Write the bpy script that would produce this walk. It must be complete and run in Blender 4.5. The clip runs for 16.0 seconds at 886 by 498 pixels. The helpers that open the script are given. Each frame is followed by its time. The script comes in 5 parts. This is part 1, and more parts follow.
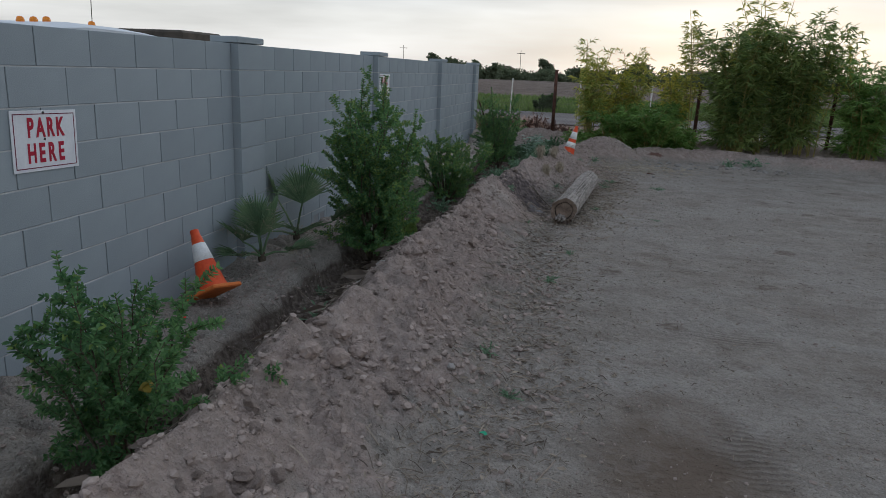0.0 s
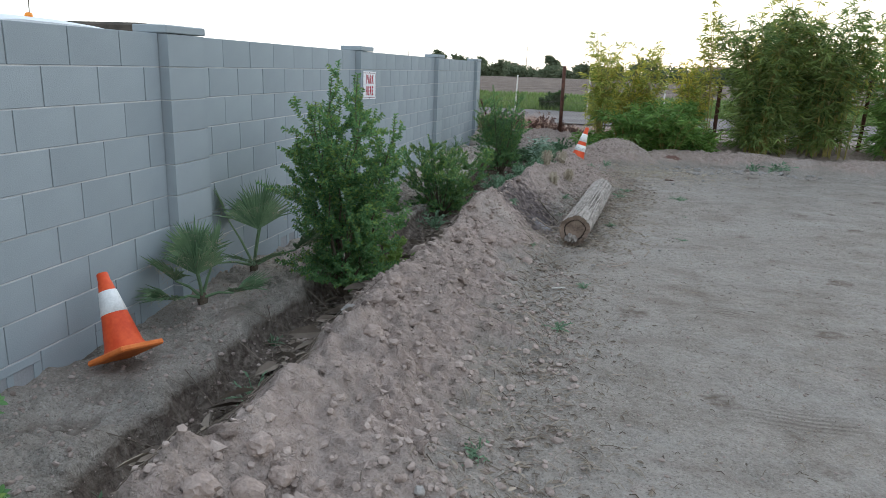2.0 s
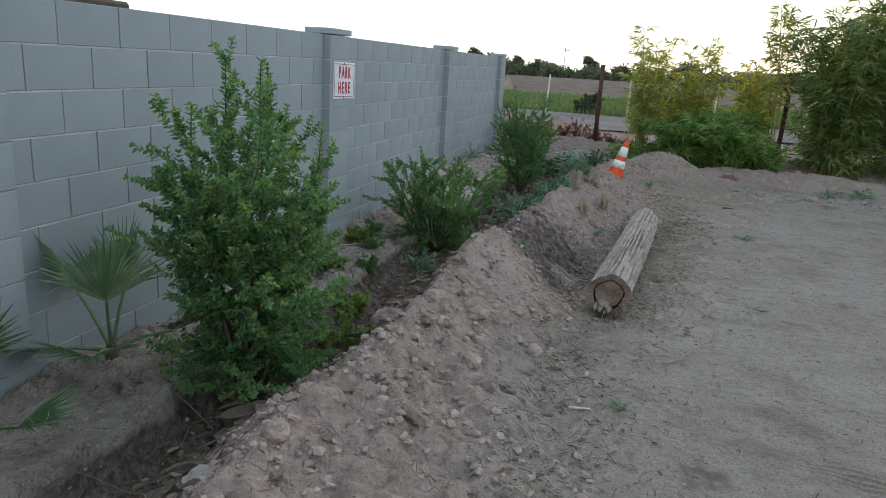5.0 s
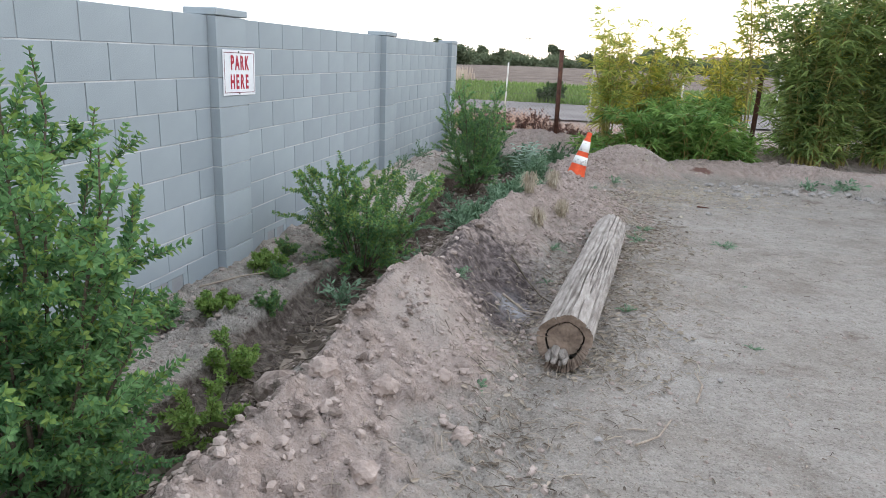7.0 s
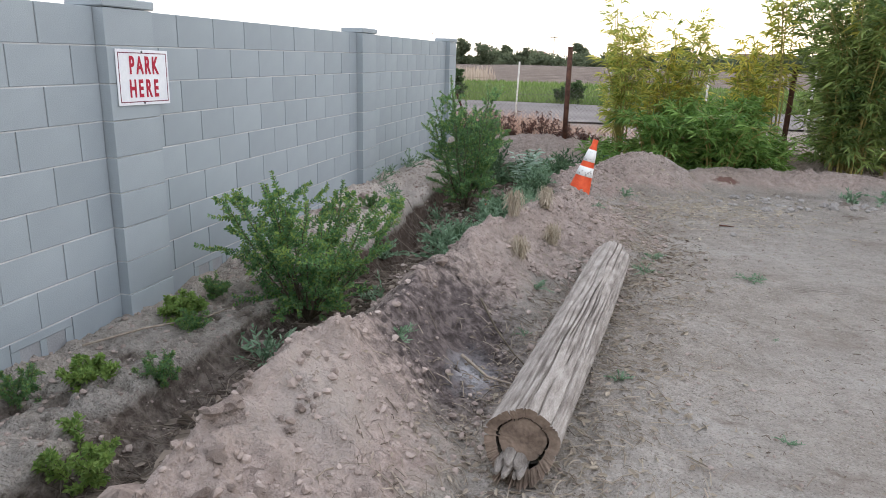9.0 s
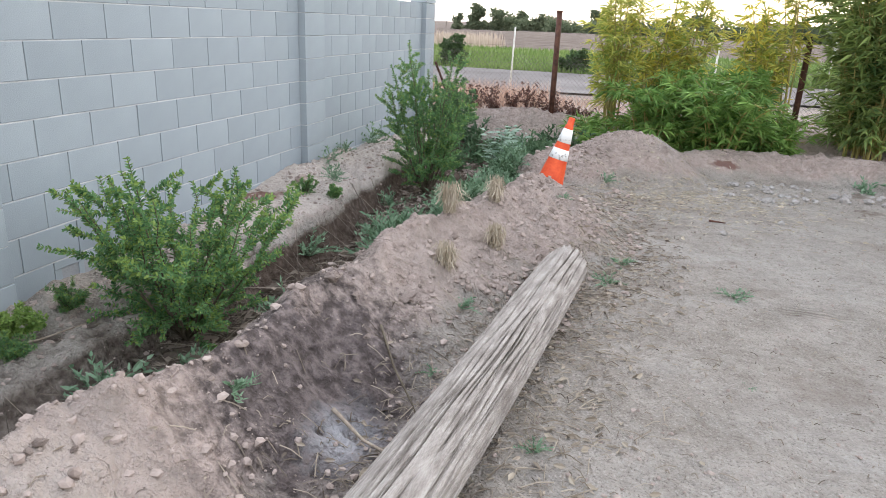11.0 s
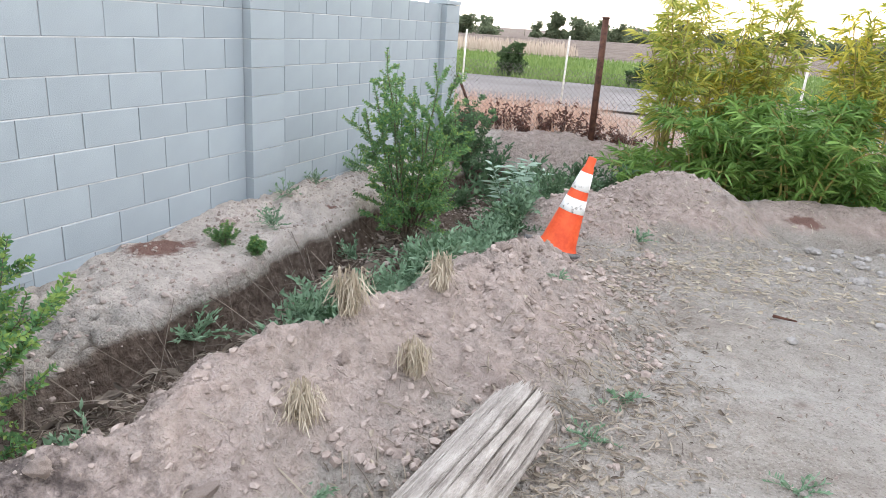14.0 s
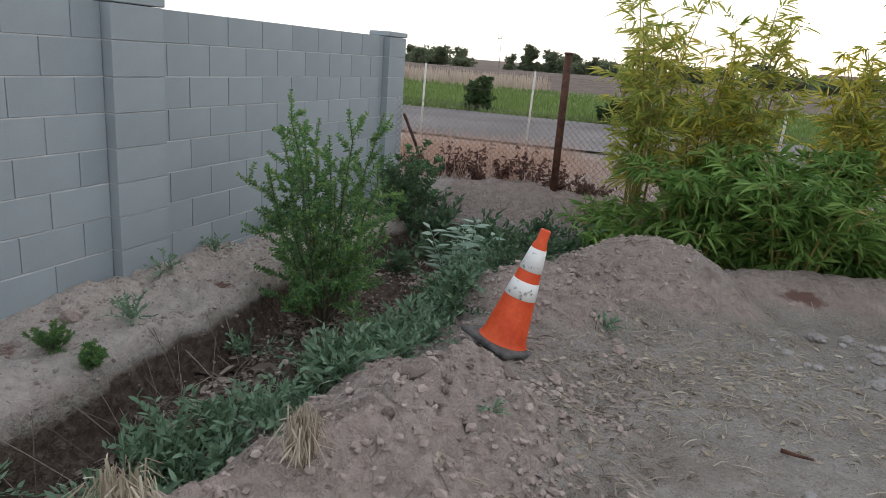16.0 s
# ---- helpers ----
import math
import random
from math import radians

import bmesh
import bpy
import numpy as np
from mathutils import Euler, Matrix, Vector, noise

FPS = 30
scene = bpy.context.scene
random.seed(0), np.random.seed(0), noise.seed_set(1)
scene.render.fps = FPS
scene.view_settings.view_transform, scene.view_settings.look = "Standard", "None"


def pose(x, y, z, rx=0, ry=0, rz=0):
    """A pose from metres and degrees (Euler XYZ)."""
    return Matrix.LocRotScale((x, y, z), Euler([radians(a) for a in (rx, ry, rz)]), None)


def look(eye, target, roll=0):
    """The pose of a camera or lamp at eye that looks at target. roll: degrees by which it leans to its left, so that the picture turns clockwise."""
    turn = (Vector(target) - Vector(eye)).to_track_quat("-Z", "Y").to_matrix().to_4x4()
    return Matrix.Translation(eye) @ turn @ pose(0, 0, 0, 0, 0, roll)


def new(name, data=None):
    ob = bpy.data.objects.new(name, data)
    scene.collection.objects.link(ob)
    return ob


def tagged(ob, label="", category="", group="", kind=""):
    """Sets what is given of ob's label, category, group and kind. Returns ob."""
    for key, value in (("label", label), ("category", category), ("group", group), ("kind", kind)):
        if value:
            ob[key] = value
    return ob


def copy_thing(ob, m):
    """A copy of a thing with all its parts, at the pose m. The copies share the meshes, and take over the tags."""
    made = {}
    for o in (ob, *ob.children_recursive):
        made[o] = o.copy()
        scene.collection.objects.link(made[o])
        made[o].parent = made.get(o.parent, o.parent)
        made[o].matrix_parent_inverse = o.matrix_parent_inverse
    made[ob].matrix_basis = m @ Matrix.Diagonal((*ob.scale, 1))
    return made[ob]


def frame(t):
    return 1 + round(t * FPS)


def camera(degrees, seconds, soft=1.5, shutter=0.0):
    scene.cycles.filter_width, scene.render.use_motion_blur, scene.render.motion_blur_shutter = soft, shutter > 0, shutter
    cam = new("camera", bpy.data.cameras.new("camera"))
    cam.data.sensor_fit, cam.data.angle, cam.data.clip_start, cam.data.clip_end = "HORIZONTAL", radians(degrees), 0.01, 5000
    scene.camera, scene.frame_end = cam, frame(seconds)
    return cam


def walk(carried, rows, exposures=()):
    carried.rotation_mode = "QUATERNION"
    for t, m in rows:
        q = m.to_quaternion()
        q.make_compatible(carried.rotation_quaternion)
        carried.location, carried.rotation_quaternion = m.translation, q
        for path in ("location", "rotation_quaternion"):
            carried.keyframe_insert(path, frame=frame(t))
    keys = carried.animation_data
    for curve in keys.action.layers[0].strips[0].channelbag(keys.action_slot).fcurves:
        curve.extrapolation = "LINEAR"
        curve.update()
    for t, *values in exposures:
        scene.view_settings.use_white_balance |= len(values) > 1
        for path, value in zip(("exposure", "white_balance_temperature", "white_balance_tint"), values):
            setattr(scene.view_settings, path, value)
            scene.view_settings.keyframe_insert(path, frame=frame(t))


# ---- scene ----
cam = camera(64.6, 16.0, 0.65)
PATH = [
    (0, (-1.245, 1.842, 1.61), (-1.637, 3.74, 1.116), 2.3),
    (0.5, (-1.286, 2.118, 1.6), (-1.744, 3.991, 1.071), 2.8),
    (1, (-1.362, 2.397, 1.611), (-1.766, 4.278, 1.064), 2.2),
    (1.5, (-1.343, 2.699, 1.603), (-1.726, 4.586, 1.061), 3.0),
    (2, (-1.337, 2.989, 1.607), (-1.747, 4.881, 1.105), 2.0),
    (2.5, (-1.417, 3.356, 1.586), (-1.787, 5.267, 1.123), 1.7),
    (3, (-1.409, 3.614, 1.592), (-1.724, 5.536, 1.135), 2.4),
    (3.2, (-1.367, 3.735, 1.615), (-1.729, 5.65, 1.167), 3.6),
    (5.3, (-1.448, 5.178, 1.555), (-1.953, 7.04, 1.028), 3.1),
    (5.5, (-1.446, 5.269, 1.544), (-1.955, 7.127, 1.009), 2.9),
    (6, (-1.492, 5.603, 1.539), (-1.914, 7.482, 0.999), 2.8),
    (6.5, (-1.473, 5.873, 1.54), (-1.84, 7.761, 0.989), 3.0),
    (7, (-1.406, 6.172, 1.547), (-1.819, 8.055, 1.017), 2.3),
    (7.5, (-1.407, 6.463, 1.543), (-1.841, 8.339, 1.001), 2.6),
    (8, (-1.412, 6.778, 1.524), (-1.838, 8.656, 0.984), 2.0),
    (8.5, (-1.311, 7.018, 1.558), (-1.742, 8.892, 1.007), 3.9),
    (9, (-1.209, 7.271, 1.541), (-1.696, 9.137, 1.01), 1.5),
    (9.2, (-1.189, 7.409, 1.499), (-1.659, 9.279, 0.968), 1.5),
    (11.3, (-0.88, 8.494, 1.531), (-1.395, 10.323, 0.907), 2.4),
    (11.5, (-0.877, 8.636, 1.528), (-1.369, 10.476, 0.919), 2.5),
    (12, (-0.765, 8.977, 1.514), (-1.28, 10.805, 0.89), 3.2),
    (12.5, (-0.658, 9.227, 1.543), (-1.294, 11.02, 0.927), 2.8),
    (13, (-0.675, 9.47, 1.538), (-1.317, 11.26, 0.921), 3.6),
    (13.5, (-0.722, 9.765, 1.552), (-1.367, 11.545, 0.908), 2.1),
    (14, (-0.706, 10.083, 1.54), (-1.406, 11.854, 0.928), 3.8),
    (14.5, (-0.676, 10.367, 1.574), (-1.423, 12.127, 0.988), 2.2),
    (15, (-0.774, 10.656, 1.57), (-1.508, 12.441, 1.046), 3.1),
    (15.5, (-0.827, 10.928, 1.567), (-1.492, 12.751, 1.079), 1.7),
    (16, (-0.82, 11.248, 1.593), (-1.471, 13.063, 1.065), 4.3),
]
EXPOSURES = [(0.0, -0.21, 5900, 7), (0.5, -0.16, 5900, 7), (1.0, 0.25, 5900, 6), (1.5, 0.8, 5950, 3), (2.0, 0.85, 5950, 4), (2.5, 0.3, 6100, 7), (3.0, -0.35, 6100, 8), (3.2, -0.35, 6100, 8), (5.3, 0.77, 6000, 3),
             (7.0, 1.45, 6200, 8), (8.0, 1.37, 6350, 9), (9.0, 1.33, 6400, 11), (11.3, 1.77, 6400, 10), (12.5, 1.87, 6400, 10), (14.0, 1.97, 6400, 10), (14.5, 1.97, 6400, 10), (15.0, 1.77, 6400, 9), (15.5, 1.17, 6400, 9), (16.0, 0.7, 6400, 9)]
walk(cam, [(t, look(eye, target, roll)) for t, eye, target, roll in PATH], EXPOSURES)

# ---- world and sun: dusk under a thin cloud sheet, brightest low in front ----
SUN_ELEV, SUN_AZ = radians(9), radians(12)
world = bpy.data.worlds.new("dusk_sky")
scene.world = world
world.use_nodes = True
wn, wl = world.node_tree.nodes, world.node_tree.links
wn.clear()
w_out, w_bg = wn.new("ShaderNodeOutputWorld"), wn.new("ShaderNodeBackground")
sky = wn.new("ShaderNodeTexSky")
sky.sky_type, sky.sun_disc, sky.sun_elevation, sky.sun_rotation = "NISHITA", False, SUN_ELEV, SUN_AZ
sky_gain = wn.new("ShaderNodeMix")
sky_gain.data_type, sky_gain.blend_type = "RGBA", "MULTIPLY"
sky_gain.inputs[0].default_value = 1.0
sky_gain.inputs[7].default_value = (0.9, 0.9, 0.9, 1)
wl.new(sky.outputs[0], sky_gain.inputs[6])
w_co = wn.new("ShaderNodeTexCoord")
w_sep = wn.new("ShaderNodeSeparateXYZ")
wl.new(w_co.outputs["Generated"], w_sep.inputs[0])
w_ramp = wn.new("ShaderNodeValToRGB")
w_ramp.color_ramp.elements[0].position, w_ramp.color_ramp.elements[0].color = 0.0, (9.2, 8.6, 8.0, 1)
w_ramp.color_ramp.elements[1].position, w_ramp.color_ramp.elements[1].color = 0.55, (5.7, 6.1, 6.9, 1)
low_cloud = w_ramp.color_ramp.elements.new(0.07)
low_cloud.color = (9.6, 9.0, 8.3, 1)
mid_cloud = w_ramp.color_ramp.elements.new(0.16)
mid_cloud.color = (6.8, 6.9, 7.2, 1)
wl.new(w_sep.outputs[2], w_ramp.inputs[0])
w_map = wn.new("ShaderNodeMapping")
w_map.inputs["Scale"].default_value = (1.2, 1.2, 9.0)
wl.new(w_co.outputs["Generated"], w_map.inputs[0])
w_noise = wn.new("ShaderNodeTexNoise")
w_noise.inputs["Scale"].default_value, w_noise.inputs["Detail"].default_value = 2.2, 5.0
wl.new(w_map.outputs[0], w_noise.inputs[0])
w_var = wn.new("ShaderNodeMapRange")
w_var.inputs[1].default_value, w_var.inputs[2].default_value, w_var.inputs[3].default_value, w_var.inputs[4].default_value = 0.35, 0.7, 0.8, 1.15
wl.new(w_noise.outputs[0], w_var.inputs[0])
w_cloud = wn.new("ShaderNodeVectorMath")
w_cloud.operation = "SCALE"
wl.new(w_ramp.outputs[0], w_cloud.inputs[0])
wl.new(w_var.outputs[0], w_cloud.inputs["Scale"])
w_mix = wn.new("ShaderNodeMix")
w_mix.data_type = "RGBA"
w_mix.inputs[0].default_value = 0.92
wl.new(sky_gain.outputs[2], w_mix.inputs[6])
wl.new(w_cloud.outputs[0], w_mix.inputs[7])
wl.new(w_mix.outputs[2], w_bg.inputs[0])
w_bg.inputs[1].default_value = 0.11
wl.new(w_bg.outputs[0], w_out.inputs[0])

sun = new("sun", bpy.data.lights.new("sun", "SUN"))
sun.data.energy, sun.data.angle, sun.data.color = 0.5, radians(25), (1.0, 0.9, 0.8)
sun.matrix_world = look((0, 0, 30), (-30 * math.sin(SUN_AZ), -30 * math.cos(SUN_AZ), 30 - 30 * math.tan(SUN_ELEV + radians(14))))


# ---- materials ----
def material(name, dark, light, scale=6.0, rough=0.85, bump=0.3, fine=60.0, metal=0.0, random_tint=0.0, island_tint=0.0, leaf=0.0, spread=(0.3, 0.7), stretch=(1, 1, 1), relief=0.01):
    m = bpy.data.materials.new(name)
    m.use_nodes = True
    n, l = m.node_tree.nodes, m.node_tree.links
    b = n["Principled BSDF"]
    co = n.new("ShaderNodeTexCoord")
    mp = n.new("ShaderNodeMapping")
    mp.inputs["Scale"].default_value = stretch
    l.new(co.outputs["Object"], mp.inputs[0])
    big, small = n.new("ShaderNodeTexNoise"), n.new("ShaderNodeTexNoise")
    big.inputs["Scale"].default_value, big.inputs["Detail"].default_value = scale, 6
    small.inputs["Scale"].default_value, small.inputs["Detail"].default_value = fine, 4
    l.new(mp.outputs[0], big.inputs[0])
    l.new(mp.outputs[0], small.inputs[0])
    add = n.new("ShaderNodeMath")
    add.operation = "MULTIPLY_ADD"
    add.inputs[1].default_value = 0.45
    l.new(small.outputs[0], add.inputs[0])
    l.new(big.outputs[0], add.inputs[2])
    sub = n.new("ShaderNodeMapRange")
    sub.inputs[1].default_value, sub.inputs[2].default_value = spread[0] + 0.22, spread[1] + 0.22
    l.new(add.outputs[0], sub.inputs[0])
    last = sub.outputs[0]
    if random_tint or island_tint:
        src = n.new("ShaderNodeObjectInfo").outputs["Random"] if random_tint else n.new("ShaderNodeNewGeometry").outputs["Random Per Island"]
        mul = n.new("ShaderNodeMath")
        mul.operation = "MULTIPLY_ADD"
        mul.inputs[1].default_value = random_tint or island_tint
        l.new(src, mul.inputs[0])
        sc = n.new("ShaderNodeMath")
        sc.operation = "MULTIPLY"
        sc.inputs[1].default_value = 1 - (random_tint or island_tint)
        l.new(last, sc.inputs[0])
        l.new(sc.outputs[0], mul.inputs[2])
        last = mul.outputs[0]
    mix = n.new("ShaderNodeMix")
    mix.data_type = "RGBA"
    mix.inputs[6].default_value, mix.inputs[7].default_value = (*dark, 1), (*light, 1)
    l.new(last, mix.inputs[0])
    l.new(mix.outputs[2], b.inputs["Base Color"])
    b.inputs["Roughness"].default_value, b.inputs["Metallic"].default_value = rough, metal
    b.inputs["Specular IOR Level"].default_value = 0.25
    if bump:
        bp = n.new("ShaderNodeBump")
        bp.inputs["Strength"].default_value, bp.inputs["Distance"].default_value = bump, relief
        l.new(small.outputs[0], bp.inputs["Height"])
        l.new(bp.outputs[0], b.inputs["Normal"])
    if leaf:
        tr = n.new("ShaderNodeBsdfTranslucent")
        l.new(mix.outputs[2], tr.inputs[0])
        ms = n.new("ShaderNodeMixShader")
        ms.inputs[0].default_value = leaf
        l.new(b.outputs[0], ms.inputs[1])
        l.new(tr.outputs[0], ms.inputs[2])
        l.new(ms.outputs[0], n["Material Output"].inputs[0])
    return m


block_grey = material("block_grey", (0.272, 0.307, 0.326), (0.352, 0.393, 0.414), 2.5, 0.92, 0.35, 140, random_tint=0.45, relief=0.004)
# paler than the head joints: efflorescence, plus caught sky light put into the colour
mortar_light = material("mortar_light", (0.36, 0.37, 0.375), (0.58, 0.58, 0.57), 5, 0.95, 0.4, 120, relief=0.004)
mortar_dark = material("mortar_dark", (0.28, 0.285, 0.29), (0.36, 0.365, 0.37), 5, 0.95, 0.3, 90)
drain_dirt = material("drain_dirt", (0.18, 0.09, 0.055), (0.38, 0.22, 0.15), 14, 0.95, 0.4, 60)
cone_orange = material("cone_orange", (0.58, 0.06, 0.018), (0.76, 0.115, 0.035), 9, 0.5, 0.05, 50)
cone_faded = material("cone_faded", (0.66, 0.15, 0.035), (0.80, 0.24, 0.06), 8, 0.6, 0.05, 50)
band_white = material("band_white", (0.62, 0.62, 0.6), (0.85, 0.85, 0.84), 10, 0.45, 0.1, 90)
band_worn = material("band_worn", (0.25, 0.23, 0.2), (0.80, 0.79, 0.76), 22, 0.5, 0.2, 70, spread=(0.28, 0.42))
rubber_black = material("rubber_black", (0.05, 0.05, 0.05), (0.16, 0.15, 0.14), 12, 0.8, 0.2, 60)
log_wood = material("log_wood", (0.20, 0.172, 0.15), (0.41, 0.372, 0.333), 8, 0.9, 0.9, 60, stretch=(4, 0.8, 4), relief=0.008)
log_end = material("log_end", (0.11, 0.08, 0.06), (0.29, 0.22, 0.17), 9, 0.9, 0.6, 60)
log_crack = material("log_crack", (0.025, 0.02, 0.016), (0.06, 0.05, 0.04), 9, 0.95, 0.2, 60)
bark = material("bark", (0.07, 0.055, 0.04), (0.17, 0.14, 0.10), 20, 0.9, 0.4, 90)
leaf_green = material("leaf_green", (0.045, 0.125, 0.052), (0.235, 0.41, 0.16), 1.6, 0.45, 0, 30, island_tint=0.55, leaf=0.4)
leaf_fresh = material("leaf_fresh", (0.11, 0.21, 0.055), (0.33, 0.44, 0.12), 3, 0.5, 0, 30, island_tint=0.6, leaf=0.35)
bamboo_green = material("bamboo_green", (0.055, 0.145, 0.03), (0.31, 0.47, 0.12), 1.2, 0.5, 0, 30, island_tint=0.6, leaf=0.38)
bamboo_dark = material("bamboo_dark", (0.045, 0.10, 0.03), (0.33, 0.41, 0.12), 1.2, 0.5, 0, 30, island_tint=0.6, leaf=0.4)
bamboo_yellow = material("bamboo_yellow", (0.13, 0.24, 0.05), (0.78, 0.62, 0.10), 1.3, 0.55, 0, 30, island_tint=0.65, leaf=0.4)
bamboo_pale = material("bamboo_pale", (0.13, 0.24, 0.05), (0.66, 0.58, 0.13), 1.3, 0.55, 0, 30, island_tint=0.65, leaf=0.42)
cane_mat = material("cane_mat", (0.20, 0.19, 0.06), (0.38, 0.30, 0.10), 6, 0.5, 0.1, 60)
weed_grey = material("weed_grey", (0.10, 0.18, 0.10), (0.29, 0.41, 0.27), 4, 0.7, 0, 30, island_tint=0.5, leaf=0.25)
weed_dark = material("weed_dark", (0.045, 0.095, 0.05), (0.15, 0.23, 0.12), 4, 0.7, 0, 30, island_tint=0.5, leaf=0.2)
silver_leaf = material("silver_leaf", (0.22, 0.32, 0.24), (0.42, 0.52, 0.42), 4, 0.7, 0, 30, island_tint=0.5, leaf=0.2)
palm_leaf = material("palm_leaf", (0.075, 0.145, 0.075), (0.25, 0.35, 0.19), 4, 0.5, 0, 30, island_tint=0.5, leaf=0.2)
dull_straw = material("dull_straw", (0.17, 0.135, 0.10), (0.42, 0.36, 0.28), 8, 0.9, 0, 40, island_tint=0.8)
straw = material("straw", (0.29, 0.235, 0.165), (0.60, 0.53, 0.42), 8, 0.85, 0, 40, island_tint=0.6, leaf=0.15)
pink_straw = material("pink_straw", (0.36, 0.22, 0.16), (0.66, 0.47, 0.37), 3, 0.9, 0, 30, island_tint=0.6, leaf=0.2)
brown_weed = material("brown_weed", (0.07, 0.035, 0.03), (0.20, 0.10, 0.075), 6, 0.9, 0, 30, island_tint=0.6, leaf=0.1)
twig_mat = material("twig_mat", (0.05, 0.038, 0.03), (0.34, 0.28, 0.225), 10, 0.95, 0, 40, island_tint=0.85)
litter_mat = material("litter_mat", (0.08, 0.06, 0.048), (0.44, 0.37, 0.29), 10, 0.95, 0, 40, island_tint=0.8)
stick_mat = material("stick_mat", (0.22, 0.17, 0.13), (0.42, 0.35, 0.28), 15, 0.9, 0.2, 60)
crumb_soil = material("crumb_soil", (0.245, 0.192, 0.163), (0.45, 0.372, 0.327), 10, 0.97, 0.6, 70, island_tint=0.4)
clod_soil = material("clod_soil", (0.225, 0.172, 0.145), (0.42, 0.342, 0.298), 14, 0.97, 0.8, 60, random_tint=0.3)
pale_stone = material("pale_stone", (0.17, 0.152, 0.138), (0.38, 0.357, 0.332), 12, 0.9, 0.3, 60, island_tint=0.5)
rust = material("rust", (0.045, 0.022, 0.017), (0.13, 0.06, 0.04), 14, 0.8, 0.3, 80)
galvanised = material("galvanised", (0.10, 0.085, 0.08), (0.2, 0.17, 0.155), 12, 0.55, 0, 60, metal=0.3)
post_white = material("post_white", (0.45, 0.42, 0.37), (0.74, 0.71, 0.66), 12, 0.7, 0.1, 60)
sign_white = material("sign_white", (0.70, 0.71, 0.73), (0.82, 0.83, 0.85), 5, 0.4, 0.03, 60)
sign_border = material("sign_border", (0.14, 0.02, 0.045), (0.2, 0.03, 0.06), 9, 0.4, 0, 60)
sign_red = material("sign_red", (0.36, 0.012, 0.035), (0.45, 0.02, 0.05), 9, 0.4, 0, 60)
screw_mat = material("screw_mat", (0.05, 0.05, 0.05), (0.15, 0.15, 0.15), 30, 0.5, 0, 60, metal=0.6)
truck_white = material("truck_white", (0.60, 0.63, 0.66), (0.74, 0.77, 0.80), 2, 0.35, 0, 60)
truck_dark = material("truck_dark", (0.045, 0.038, 0.03), (0.11, 0.09, 0.07), 5, 0.7, 0.1, 60)
amber = material("amber", (0.70, 0.20, 0.02), (0.85, 0.30, 0.04), 20, 0.25, 0, 60)
road_grey = material("road_grey", (0.135, 0.12, 0.114), (0.22, 0.2, 0.19), 0.5, 0.95, 0.5, 22, relief=0.03)
crop_green = material("crop_green", (0.10, 0.17, 0.045), (0.24, 0.31, 0.10), 0.25, 0.8, 0, 6, island_tint=0.5, leaf=0.2)
# far crowns lightened and greyed; distance haze is put into the leaf colour
hazed_leaf = material("hazed_leaf", (0.09, 0.12, 0.07), (0.22, 0.25, 0.15), 0.4, 0.8, 0, 5, island_tint=0.6, leaf=0.45)
bush_leaf = material("bush_leaf", (0.035, 0.07, 0.03), (0.13, 0.19, 0.075), 1.5, 0.6, 0, 20, island_tint=0.6, leaf=0.3)
reed_pale = material("reed_pale", (0.38, 0.30, 0.24), (0.62, 0.52, 0.43), 2, 0.9, 0, 20, island_tint=0.6, leaf=0.2)
far_wall = material("far_wall", (0.42, 0.38, 0.35), (0.58, 0.54, 0.5), 0.5, 0.9, 0, 5)
far_roof = material("far_roof", (0.16, 0.10, 0.08), (0.26, 0.18, 0.14), 0.5, 0.9, 0, 5)
plastic_green = material("plastic_green", (0.03, 0.30, 0.16), (0.05, 0.40, 0.22), 20, 0.4, 0, 60)
red_petal = material("red_petal", (0.60, 0.02, 0.015), (0.80, 0.05, 0.03), 20, 0.5, 0, 60)
fruit_yellow = material("fruit_yellow", (0.42, 0.32, 0.06), (0.60, 0.42, 0.10), 20, 0.5, 0.1, 60)


